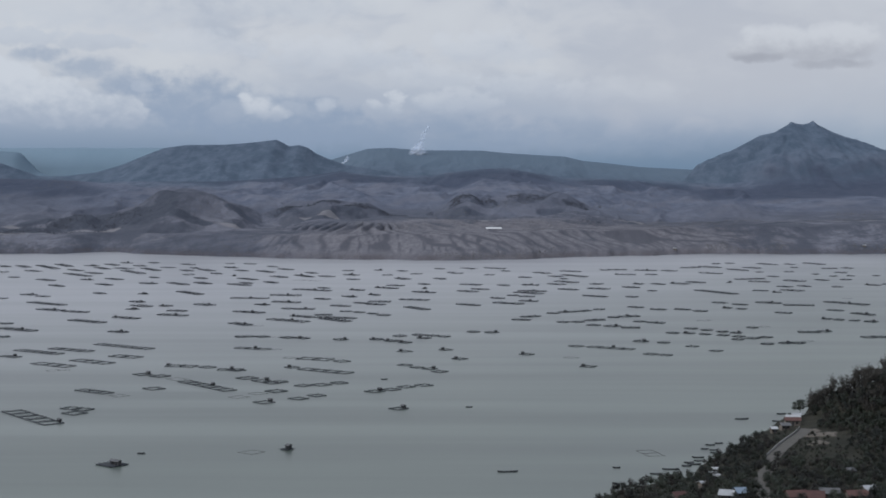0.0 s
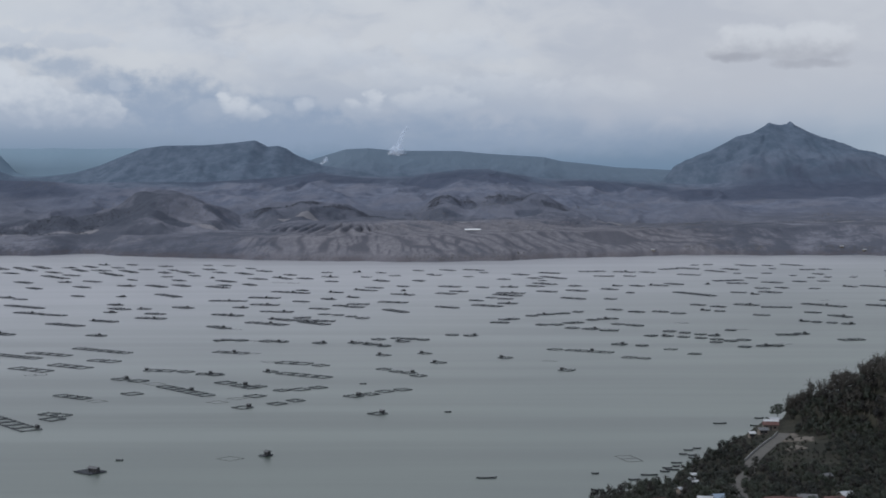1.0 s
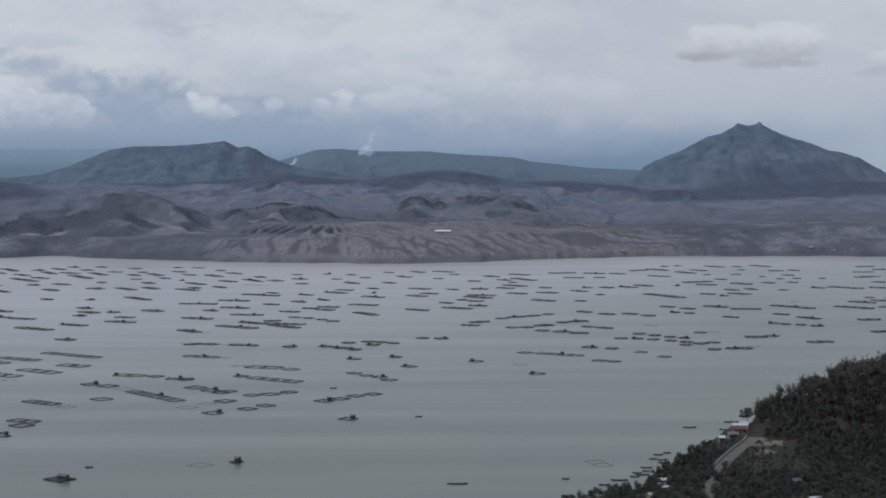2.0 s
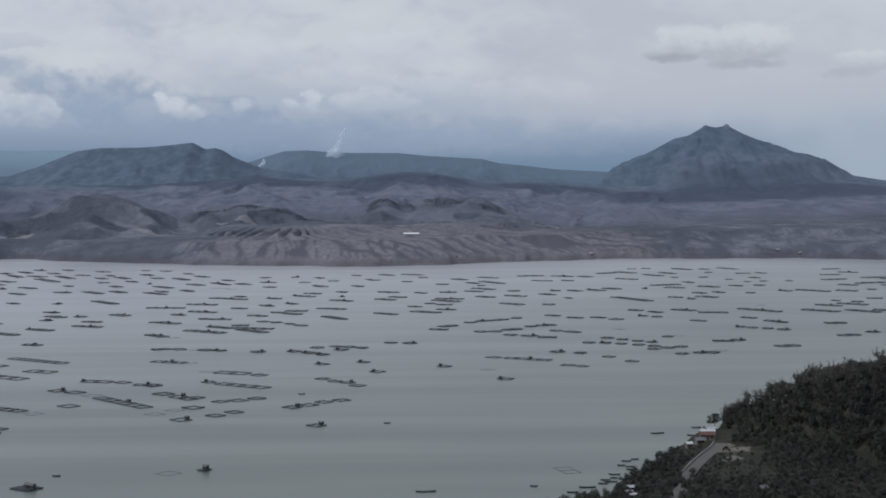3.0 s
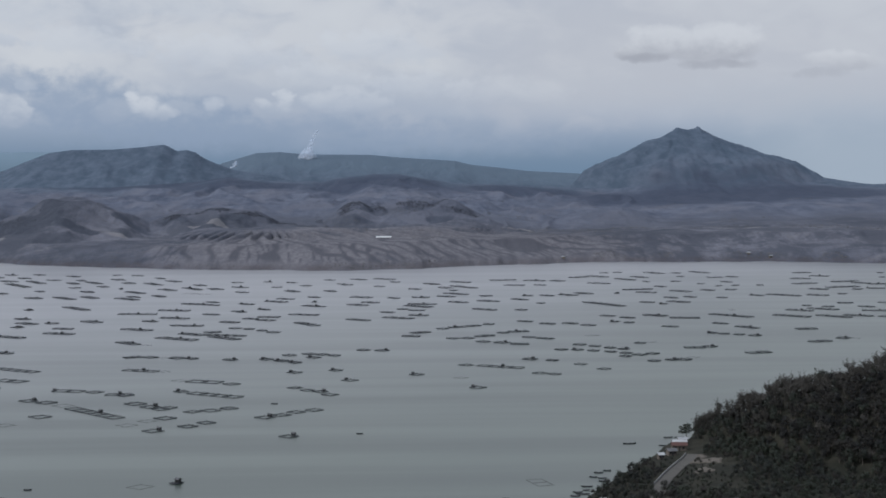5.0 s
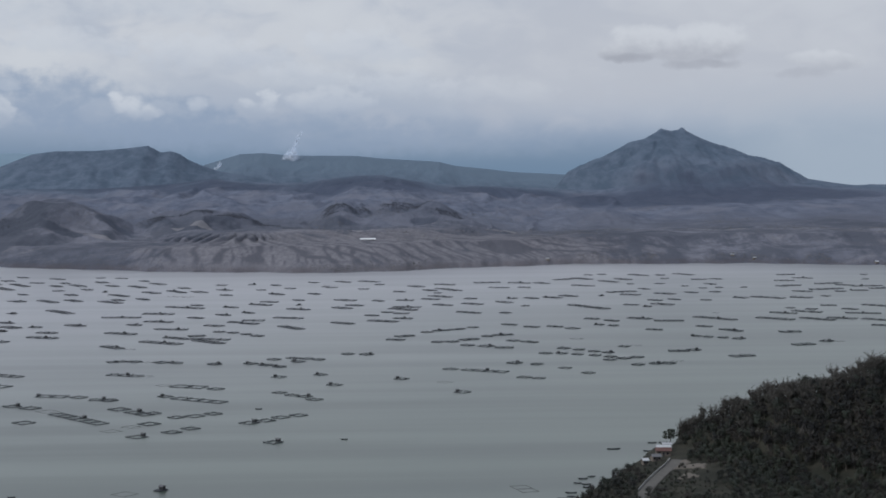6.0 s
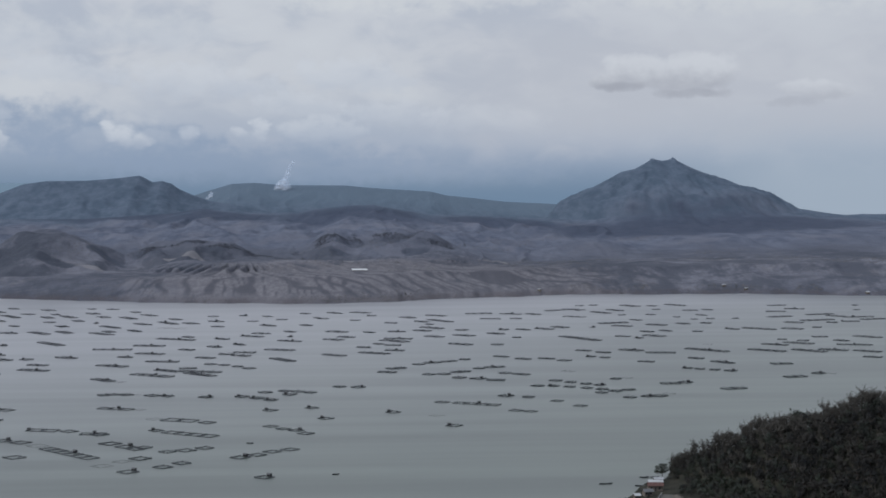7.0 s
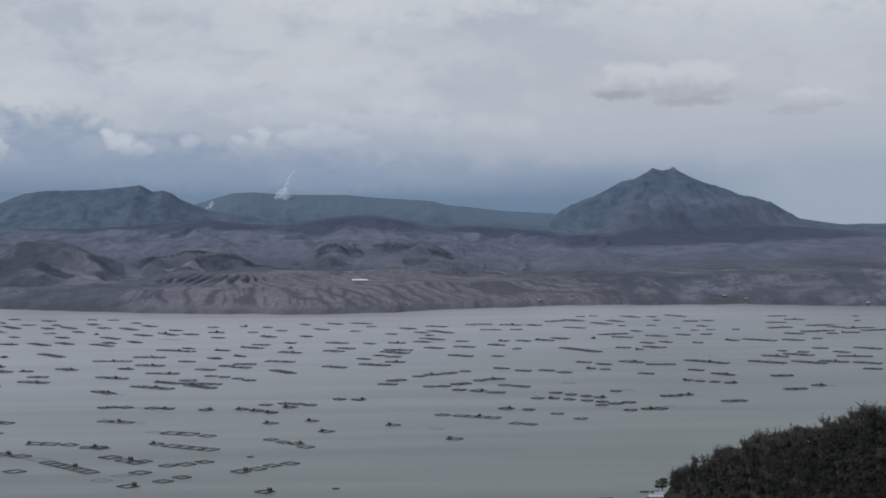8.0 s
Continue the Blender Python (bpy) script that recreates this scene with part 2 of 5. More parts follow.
def island_build(gr, where, shader):
    x, y, z = gr.parts(where)
    blotch = gr.noise(gr.stretch(where, 0.0045, 0.0030, 0.004), 1.0, 5.0, 0.6)
    thicket = gr.noise(gr.stretch(where, 0.0100, 0.0062, 0.012), 1.0, 6.0, 0.62)
    scrub = gr.noise(gr.stretch(where, 0.030, 0.014, 0.03), 1.0, 6.0, 0.7)
    speck = gr.noise(gr.stretch(where, 0.16, 0.07, 0.16), 1.0, 4.0, 0.75)
    slope = gr.parts(gr.node("ShaderNodeNewGeometry").outputs["Normal"])[2]
    # ash greys with a little of the air's haze tinted in
    ash = gr.mix(gr.ramp(blotch, 0.38, 0.60), (0.076, 0.083, 0.108), (0.128, 0.132, 0.160))
    ash = gr.mix(gr.ramp(speck, 0.35, 0.65, 0.0, 0.35), ash, (0.088, 0.086, 0.092))
    # the fresh fan of ash that was washed down to the beach
    fx = gr.math("DIVIDE", gr.math("SUBTRACT", x, 120.0), 380.0)
    fy = gr.math("DIVIDE", gr.math("SUBTRACT", y, 2360.0), 300.0)
    fan = gr.math("ADD", gr.math("ADD", gr.math("MULTIPLY", fx, fx), gr.math("MULTIPLY", fy, fy)), gr.math("MULTIPLY", gr.math("SUBTRACT", scrub, 0.5), 1.4))
    ash = gr.mix(gr.ramp(fan, 1.3, 0.4, 0.0, 0.9), ash, gr.mix(gr.ramp(speck, 0.3, 0.7), (0.094, 0.093, 0.106), (0.152, 0.147, 0.161)))
    # rows of scrub and bare strips along the low ground
    rows_ = gr.noise(gr.stretch(where, 0.010, 0.030, 0.0), 1.0, 5.0, 0.65, 0.6)
    plain = gr.math("MULTIPLY", gr.ramp(z, 60.0, 35.0), gr.ramp(fan, 0.5, 1.2, 0.35, 1.0))
    ash = gr.mix(gr.math("MULTIPLY", plain, gr.ramp(rows_, 0.50, 0.60, 0.0, 0.65)), ash, (0.058, 0.062, 0.077))
    ash = gr.mix(gr.math("MULTIPLY", plain, gr.ramp(rows_, 0.44, 0.34, 0.0, 0.55)), ash, (0.150, 0.146, 0.158))
    # rill beds darkened: the shade between spurs painted into the ash tint
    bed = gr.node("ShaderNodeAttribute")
    bed.attribute_name = "bed_shade"
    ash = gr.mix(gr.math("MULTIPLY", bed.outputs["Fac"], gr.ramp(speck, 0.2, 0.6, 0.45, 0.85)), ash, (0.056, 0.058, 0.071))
    burnt = gr.mix(speck, (0.034, 0.040, 0.055), (0.060, 0.066, 0.083))
    cover = gr.math("ADD", gr.math("MULTIPLY", scrub, 0.50), gr.math("ADD", gr.math("MULTIPLY", thicket, 0.75), gr.math("MULTIPLY", speck, 0.15)))
    cover = gr.math("SUBTRACT", cover, gr.ramp(fan, 1.3, 0.4, 0.0, 0.13))
    tint = gr.mix(gr.ramp(cover, 0.62, 0.76, 0.0, 0.72), ash, burnt)
    # the steeper the ground, the more of the dark tint
    tint = gr.mix(gr.ramp(slope, 0.96, 0.80, 0.0, 0.2), tint, burnt)
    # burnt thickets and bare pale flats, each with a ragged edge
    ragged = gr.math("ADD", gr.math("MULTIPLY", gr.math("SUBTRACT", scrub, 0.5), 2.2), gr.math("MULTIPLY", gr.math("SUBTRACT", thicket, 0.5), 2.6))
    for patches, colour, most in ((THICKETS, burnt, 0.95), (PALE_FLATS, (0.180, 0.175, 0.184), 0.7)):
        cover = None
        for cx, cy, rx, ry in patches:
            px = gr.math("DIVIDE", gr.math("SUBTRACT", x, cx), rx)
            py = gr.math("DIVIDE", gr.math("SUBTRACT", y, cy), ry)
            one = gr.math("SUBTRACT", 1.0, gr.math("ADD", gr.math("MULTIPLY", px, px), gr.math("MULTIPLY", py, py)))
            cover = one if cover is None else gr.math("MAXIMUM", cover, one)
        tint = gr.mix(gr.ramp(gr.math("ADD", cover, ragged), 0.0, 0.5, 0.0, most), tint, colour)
    # burnt woods on the middle heights, growth on the far ones
    # the haze of distance is painted in: slate blue, blue-green, paler furthest back
    hazed_woods = gr.mix(gr.ramp(scrub, 0.35, 0.65), (0.062, 0.073, 0.103), (0.103, 0.115, 0.151))
    hazed_woods = gr.mix(gr.ramp(thicket, 0.48, 0.60, 0.0, 0.6), hazed_woods, (0.116, 0.121, 0.149))
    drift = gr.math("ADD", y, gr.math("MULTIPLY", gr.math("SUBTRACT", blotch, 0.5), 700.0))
    tint = gr.mix(gr.ramp(drift, 2620.0, 3200.0), tint, hazed_woods)
    hazed_growth = gr.mix(gr.ramp(scrub, 0.35, 0.65), (0.055, 0.076, 0.106), (0.082, 0.105, 0.142))
    hazed_growth = gr.mix(gr.ramp(y, 4420.0, 4700.0), hazed_growth, gr.mix(scrub, (0.080, 0.109, 0.144), (0.094, 0.124, 0.161)))
    tint = gr.mix(gr.ramp(drift, 3500.0, 3850.0), tint, hazed_growth)
    dense = None
    for cx, cy, rx, ry in ((-950, 3190, 340, 170), (110, 3600, 220, 170), (-190, 3640, 170, 90), (850, 3480, 430, 240), (430, 3640, 150, 90), (-420, 3780, 260, 110)):
        px = gr.math("DIVIDE", gr.math("SUBTRACT", x, cx), rx)
        py = gr.math("DIVIDE", gr.math("SUBTRACT", y, cy), ry)
        one = gr.math("SUBTRACT", 1.0, gr.math("ADD", gr.math("MULTIPLY", px, px), gr.math("MULTIPLY", py, py)))
        dense = one if dense is None else gr.math("MAXIMUM", dense, one)
    dense = gr.ramp(gr.math("ADD", dense, gr.math("MULTIPLY", ragged, 0.7)), -0.1, 0.6, 0.0, 0.85)
    tint = gr.mix(dense, tint, gr.mix(scrub, (0.030, 0.039, 0.062), (0.054, 0.065, 0.094)))
    # rusty grass and rubble along the beach
    beach_ = gr.math("MULTIPLY", gr.ramp(z, 9.0, 3.0), gr.ramp(gr.math("ADD", gr.math("MULTIPLY", speck, 0.5), gr.math("MULTIPLY", scrub, 0.5)), 0.44, 0.56, 0.2, 0.7))
    tint = gr.mix(beach_, tint, (0.066, 0.060, 0.066))
    gr.put(shader.inputs["Base Color"], tint)
    bump(gr, shader, gr.math("ADD", scrub, gr.math("MULTIPLY", speck, 0.4)), 0.8, 4.2)


def shore_build(gr, where, shader):
    a = gr.noise(where, 0.08, 5.0, 0.6)
    b = gr.noise(where, 0.9, 4.0, 0.6)
    soil = gr.mix(gr.ramp(a, 0.4, 0.6), (0.016, 0.016, 0.013), (0.030, 0.028, 0.022))
    gr.put(shader.inputs["Base Color"], gr.mix(gr.ramp(b, 0.4, 0.7, 0.0, 0.6), soil, (0.020, 0.024, 0.016)))
    bump(gr, shader, b, 0.6, 0.4)


def leaf_build(dark, light):
    def build(gr, where, shader):
        chance = gr.node("ShaderNodeNewGeometry").outputs["Random Per Island"]
        patch = gr.noise(where, 0.06, 3.0, 0.6)
        grove = gr.ramp(patch, 0.36, 0.64)
        tint = gr.mix(gr.math("ADD", gr.math("MULTIPLY", chance, 0.3), gr.math("MULTIPLY", grove, 0.7)), dark, light)
        gr.put(shader.inputs["Base Color"], tint)
    return build


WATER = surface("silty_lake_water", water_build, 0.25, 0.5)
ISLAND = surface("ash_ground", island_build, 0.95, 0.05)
# rim and bluff: distance haze is mixed into these two base colours
FAR = surface("hazed_far_slope", grained((0.168, 0.232, 0.290), (0.186, 0.252, 0.312), 0.004), 0.95, 0.0)
BLUFF = surface("hazed_far_bluff", grained((0.112, 0.155, 0.198), (0.135, 0.182, 0.228), 0.012), 0.95, 0.0)
SHORE = surface("shore_soil", shore_build, 0.95, 0.1)
BAMBOO = surface("wet_bamboo", grained((0.024, 0.027, 0.033), (0.056, 0.060, 0.067), 0.8), 0.8, 0.2)
OLD_BAMBOO = surface("pale_bamboo", grained((0.045, 0.047, 0.048), (0.085, 0.086, 0.084), 0.8), 0.85, 0.2)
DRUM = surface("dark_plastic_drum", grained((0.02, 0.022, 0.026), (0.05, 0.06, 0.075), 0.5), 0.5, 0.4)
HUT_WALL = surface("hut_boards", grained((0.026, 0.027, 0.030), (0.064, 0.064, 0.066), 1.2), 0.85, 0.15)
HUT_ROOF = surface("hut_roof_sheet", grained((0.040, 0.041, 0.044), (0.10, 0.10, 0.105), 0.6), 0.6, 0.3)
PALE_ROOF = surface("bright_roof_sheet", grained((0.18, 0.19, 0.20), (0.33, 0.34, 0.35), 0.3), 0.45, 0.4)
WHITE_ROOF = surface("white_roof_sheet", grained((0.42, 0.43, 0.44), (0.58, 0.59, 0.60), 0.3), 0.45, 0.4)
RED_ROOF = surface("rusty_red_roof", grained((0.050, 0.028, 0.027), (0.098, 0.056, 0.050), 0.5), 0.85, 0.15)
BLUE_ROOF = surface("blue_roof_sheet", grained((0.08, 0.11, 0.15), (0.13, 0.17, 0.22), 0.4), 0.55, 0.3)
PLASTER = surface("plaster_wall", grained((0.085, 0.072, 0.063), (0.160, 0.140, 0.122), 0.4), 0.9, 0.2)
DARK_PANE = surface("window_glass", grained((0.012, 0.014, 0.016), (0.03, 0.034, 0.038), 0.5), 0.15, 0.5)
HULL = surface("boat_hull_paint", grained((0.020, 0.022, 0.026), (0.070, 0.072, 0.078), 0.4), 0.6, 0.3)
ROAD = surface("concrete_road", grained((0.062, 0.059, 0.054), (0.108, 0.102, 0.094), 0.12, relief=0.05), 0.9, 0.2)
SCAR = surface("bare_soil", grained((0.052, 0.047, 0.041), (0.112, 0.100, 0.087), 0.25, relief=0.3), 0.95, 0.1)
KERB = surface("road_parapet", grained((0.17, 0.17, 0.165), (0.28, 0.275, 0.265), 0.5), 0.85, 0.2)
BARK = surface("bark", grained((0.050, 0.042, 0.036), (0.105, 0.092, 0.080), 1.1), 0.95, 0.1)
BARE_BARK = surface("grey_bare_twigs", grained((0.045, 0.042, 0.038), (0.085, 0.080, 0.073), 1.1), 0.95, 0.1)
LEAF_DRY = surface("dry_brown_leaves", leaf_build((0.006, 0.007, 0.008), (0.027, 0.025, 0.022)), 0.8, 0.2)
LEAF_GREEN = surface("dull_green_leaves", leaf_build((0.006, 0.008, 0.007), (0.022, 0.028, 0.018)), 0.7, 0.25)
def steam_build(gr, where, shader):
    thick = gr.noise(where, 0.09, 4.0, 0.6)
    shader.inputs["Base Color"].default_value = (0.72, 0.79, 0.90, 1)
    gr.put(shader.inputs["Alpha"], gr.ramp(thick, 0.25, 0.75, 0.05, 0.32))


THICKET = surface("dark_thicket_leaves", leaf_build((0.038, 0.042, 0.055), (0.056, 0.060, 0.074)), 0.9, 0.1)
SCRUB = surface("ashy_bushes", leaf_build((0.060, 0.062, 0.066), (0.100, 0.096, 0.096)), 0.9, 0.1)
PLUME = surface("steam", steam_build, 1.0, 0.0)


# ---------------------------------------------------------------- building tools
def mesh_of(bm, name, material, smooth=False):
    me = bpy.data.meshes.new(name)
    bm.to_mesh(me)
    bm.free()
    me.materials.append(material)
    if smooth:
        me.polygons.foreach_set("use_smooth", [True] * len(me.polygons))
    return me


def sheet(name, verts, faces, material, smooth=True):
    me = bpy.data.meshes.new(name)
    me.from_pydata(verts, [], faces)
    me.materials.append(material)
    if smooth:
        me.polygons.foreach_set("use_smooth", [True] * len(me.polygons))
    return me


def part(name, data, parent, m=Matrix(), label=""):
    ob = new(name, data)
    ob.parent = parent
    ob.matrix_basis = m
    return tagged(ob, label) if label else ob


def box(bm, x0, y0, z0, x1, y1, z1, taper=0.0):
    """A block, its upper edges drawn in by taper."""
    c = [bm.verts.new(p) for p in ((x0, y0, z0), (x1, y0, z0), (x1, y1, z0), (x0, y1, z0),
                                   (x0 + taper, y0 + taper, z1), (x1 - taper, y0 + taper, z1), (x1 - taper, y1 - taper, z1), (x0 + taper, y1 - taper, z1))]
    for f in ((3, 2, 1, 0), (4, 5, 6, 7), (0, 1, 5, 4), (1, 2, 6, 5), (2, 3, 7, 6), (3, 0, 4, 7)):
        bm.faces.new([c[i] for i in f])


def rod(bm, a, b, ra, rb, sides=5):
    """A tapered round rod from a to b."""
    a, b = Vector(a), Vector(b)
    q = (b - a).to_track_quat("Z", "Y").to_matrix()
    rings = []
    for p, r in ((a, ra), (b, rb)):
        rings.append([bm.verts.new(p + q @ Vector((r * math.cos(2 * math.pi * i / sides), r * math.sin(2 * math.pi * i / sides), 0))) for i in range(sides)])
    for i in range(sides):
        j = (i + 1) % sides
        bm.faces.new((rings[0][i], rings[0][j], rings[1][j], rings[1][i]))
    bm.faces.new(rings[1])
    bm.faces.new(rings[0][::-1])


def lattice(ix, iy, seed):
    h = np.sin(ix * 127.1 + iy * 311.7 + seed * 74.7) * 43758.5453
    return h - np.floor(h)


def rough(x, y, seed=0):
    """Smooth value noise from -1 to 1 on arrays."""
    ix, iy = np.floor(x), np.floor(y)
    fx, fy = x - ix, y - iy
    fx, fy = fx * fx * (3 - 2 * fx), fy * fy * (3 - 2 * fy)
    a, b = lattice(ix, iy, seed), lattice(ix + 1, iy, seed)
    c, d = lattice(ix, iy + 1, seed), lattice(ix + 1, iy + 1, seed)
    return 2 * (a + (b - a) * fx + (c - a) * fy + (a - b - c + d) * fx * fy) - 1


def fractal(x, y, octaves=5, seed=0, gain=0.5):
    total, size, k = 0.0, 1.0, 1.0
    for i in range(octaves):
        total = total + size * rough(x * k + 13.7 * i, y * k - 7.9 * i, seed + i)
        size, k = size * gain, k * 2.03
    return total


def step(a, b, v):
    t = np.clip((v - a) / (b - a), 0, 1)
    return t * t * (3 - 2 * t)


def quads_sheet(name, points, faces, material):
    """A mesh of four-cornered faces from arrays."""
    me = bpy.data.meshes.new(name)
    me.vertices.add(len(points))
    me.vertices.foreach_set("co", np.ascontiguousarray(points, dtype=np.float32).ravel())
    me.loops.add(faces.size)
    me.loops.foreach_set("vertex_index", np.ascontiguousarray(faces, dtype=np.int32).ravel())
    me.polygons.add(len(faces))
    me.polygons.foreach_set("loop_start", np.arange(0, faces.size, 4, dtype=np.int32))
    me.update(calc_edges=True)
    me.materials.append(material)
    return me


def grid_faces(nx, ny):
    i = np.arange(nx - 1)[None, :] + nx * np.arange(ny - 1)[:, None]
    return np.stack([i, i + 1, i + 1 + nx, i + nx], -1).reshape(-1, 4).tolist()

# ---------------------------------------------------------------- lake and island
bm = bmesh.new()
bmesh.ops.create_grid(bm, x_segments=24, y_segments=24, size=6500)
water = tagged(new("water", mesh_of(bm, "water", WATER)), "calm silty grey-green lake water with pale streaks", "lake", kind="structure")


def crest(points, x):
    return np.interp(x, [p[0] for p in points], [p[1] for p in points])


FAR_RIDGE = ((-420, 100), (-318, 149), (-269, 164), (-219, 179), (-154, 182), (-72, 175), (108, 174), (190, 166), (354, 156), (403, 144), (485, 136), (567, 126), (747, 117), (895, 105), (1100, 80))
CRATER_RIM = ((-1063, 92), (-901, 111), (-835, 130), (-784, 151), (-725, 174), (-666, 182), (-563, 183), (-490, 189), (-431, 196), (-417, 189), (-399, 179), (-373, 182), (-351, 175), (-329, 160), (-299, 147), (-255, 131), (-153, 113), (0, 80))
MIDDLE_RIDGE = ((-500, 92), (-312, 104), (-236, 115), (-108, 104), (-31, 107), (84, 121), (148, 122), (213, 110), (277, 101), (405, 97), (571, 89), (900, 80))
LEFT_RIDGE = ((-1500, 100), (-883, 102), (-737, 98), (-636, 89), (-546, 78), (-400, 60), (-200, 30))
WEST_HEIGHTS = ((-1721, 201), (-1405, 193), (-1305, 171), (-1247, 168), (-1222, 143), (-1193, 111), (-1140, 90), (-1000, 60))
WEST_SPUR = ((-1500, 172), (-1120, 148), (-1045, 136), (-1005, 122), (-960, 106), (-900, 96), (-700, 60))
SHORE_LINE = ((-1500, 2390), (-636, 2372), (-555, 2372), (-500, 2420), (-470, 2415), (-430, 2372), (-364, 2343), (-302, 2299), (-140, 2229), (12, 2216), (88, 2230), (209, 2300), (379, 2374), (637, 2374), (830, 2290), (1300, 2250), (2300, 2350))
CONE_WEST = ((0, 231), (41, 208), (75, 201), (150, 160), (225, 129), (260, 84), (420, 60), (800, 20))
CONE_EAST = ((0, 234), (45, 211), (86, 195), (179, 163), (230, 150), (300, 108), (380, 97), (448, 92), (520, 88), (600, 93), (720, 92), (1000, 64))


def ridge(x, y, points, y0, front, back, power=1.2):
    d = y - y0
    fall = np.where(d < 0, np.clip(1 + d / front, 0, 1), np.clip(1 - d / back, 0, 1))
    return crest(points, x) * fall ** power


def mound(x, y, cx, cy, rx, ry, height):
    return height * np.clip(1 - np.sqrt(((x - cx) / rx) ** 2 + ((y - cy) / ry) ** 2), 0, 1) ** 0.9


def beach(x, y):
    """How far inland of the water's edge a place lies."""
    return y - (crest(SHORE_LINE, x) + 10 * rough(x / 37, y * 0, 3) + 4 * rough(x / 11, y * 0, 4))


def rills(x, y, inland):
    """0 in the bed of a rill, about 1 on the spur between two; they spread from the head of the ash fan and fork on the way down."""
    dx, dy = x + 125, 2790 - y
    out_ = np.hypot(dx, dy)
    turned = np.arctan2(dx, np.maximum(dy, 1))
    wander = 0.07 * fractal(x / 130, y / 160, 3, 5)
    main = np.abs(2 * ((turned * 13 + wander * 14 + 0.5 * rough(turned * 9, out_ / 300, 11)) % 1) - 1)
    forks = np.abs(2 * ((turned * 34 - wander * 18 + 0.6 * rough(turned * 21, out_ / 160, 12)) % 1) - 1)
    main = main + 1.2 * step(260, 140, out_)
    return np.minimum(main, forks + 0.7 * step(420, 300, out_) + 0.5 * step(0.1, 0.5, rough(turned * 30, out_ / 120, 13)))


def island_height(x, y):
    inland = beach(x, y)
    # rills that run down the ash apron to the beach
    fan = step(-330, -170, x) * step(470, 250, x)
    rill = rills(x, y, inland)
    low = np.where(inland < 0, inland * 0.12, 2.5 * step(0, 8, inland) + 0.055 * np.clip(inland, 0, 1100))
    low = low + fan * (15 * step(20, 420, inland) - 8 * step(420, 640, inland))
    low = low + step(60, 420, inland) * (1 - 0.7 * fan * step(520, 380, inland)) * (9 * fractal(x / 190, y / 260, 5, 21, 0.5) - 6 * np.abs(fractal(x / 80, y / 190, 3, 23)) + 2)
    low = low - (0.25 + 0.75 * fan) * step(4, 50, inland) * step(500, 380, inland) * 9 * (0.5 - step(0.0, 0.8, rill))
    # low cones and broken craters behind the beach
    hills = np.maximum(np.minimum(mound(x, y, -440, 2800, 215, 380, 108), 86 + 4 * rough(x / 40, y / 60, 36)), mound(x, y, -580, 2680, 190, 260, 52))
    hills = np.maximum(hills, np.minimum(mound(x, y, -205, 2880, 190, 330, 100), 66 + 4 * rough(x / 50, y / 50, 33)))
    hills = np.maximum(hills, np.minimum(mound(x, y, 125, 3010, 230, 430, 128), 80 + 5 * rough(x / 60, y / 60, 34)))
    hills = np.maximum(hills, mound(x, y, 520, 3050, 330, 420, 66))
    ridged = 1 - np.abs(fractal(x / 75, y / 120, 4, 31))
    land = np.maximum(low, np.where(hills > 1, hills - 9 * step(2, 25, hills) * (1 - ridged), -50))
    for cx, cy, rx, ry, depth in ((122, 2870, 105, 150, 20), (-250, 2740, 60, 120, 9), (-150, 2760, 50, 120, 8), (-505, 2650, 70, 150, 8), (-640, 2560, 90, 90, 10), (330, 2760, 90, 90, 9)):
        rim = np.sqrt(((x - cx) / rx) ** 2 + ((y - cy) / ry) ** 2) + 0.16 * fractal(x / 45, y / 70, 4, 35)
        land = land - depth * step(1.1, 0.45, rim)
    land = np.where(inland > 0, np.maximum(land, 1.5 * step(0, 8, inland)), land)
    gully = 11 * np.abs(fractal(x / 84 + 0.5 * rough(x / 120, y / 120, 9), y / 420, 4, 41, 0.42))
    fine = 5 * fractal(x / 60, y / 90, 4, 51)
    for points, y0, front, back, power, cut in ((MIDDLE_RIDGE, 3750, 1500, 500, 1.0, 1.5), (LEFT_RIDGE, 3300, 900, 600, 1.0, 1.2), (CRATER_RIM, 4300, 900, 350, 1.25, 1.0),
                                                (FAR_RIDGE, 4800, 700, 300, 0.9, 0.5), (WEST_SPUR, 3900, 700, 350, 1.0, 0.6)):
        top = ridge(x, y, points, y0, front, back, power)
        off = np.clip(np.abs(y - y0) / 160, 0, 1)
        land = np.maximum(land, top - off * cut * gully + off * fine * 0.6)
    # the steep cone, split by gullies that run out from its crown
    dx, dy = x - np.where(x < 840, 840, np.where(x > 890, 890, x)), y - 4000
    r = np.sqrt(dx * dx + (dy * 0.8) ** 2)
    side = 0.5 + 0.5 * dx / np.maximum(r, 1)
    turn_ = np.arctan2(dy, dx + 1e-6)
    cone = crest(CONE_WEST, r) * (1 - side) + crest(CONE_EAST, r) * side
    cut = np.clip(r / 170, 0, 1) * np.clip(1.6 - r / 260, 0.15, 1)
    groove = np.abs(fractal(turn_ * 4.5 + 0.8 * rough(r / 60, turn_ * 4, 61), r / 130, 4, 62)) + 0.3 * np.abs(rough(x / 22, y / 40, 63))
    groove = groove + 0.4 * np.abs(rough(turn_ * 17 + 0.6 * rough(r / 50, turn_ * 6, 64), r / 260, 65))
    skyline = np.clip(np.abs(dy) / 60, 0, 1)
    cone = cone - 4 * np.clip(1 - np.abs(x - 867) / 22, 0, 1) + (5.5 * np.clip(1 - np.abs(x - 893) / 8, 0, 1) + 3 * np.clip(1 - np.abs(x - 839) / 9, 0, 1)) * (np.abs(dy) < 30)
    cone = cone - skyline * cut * 12 * (groove - 0.45) + fine * 0.4 * skyline
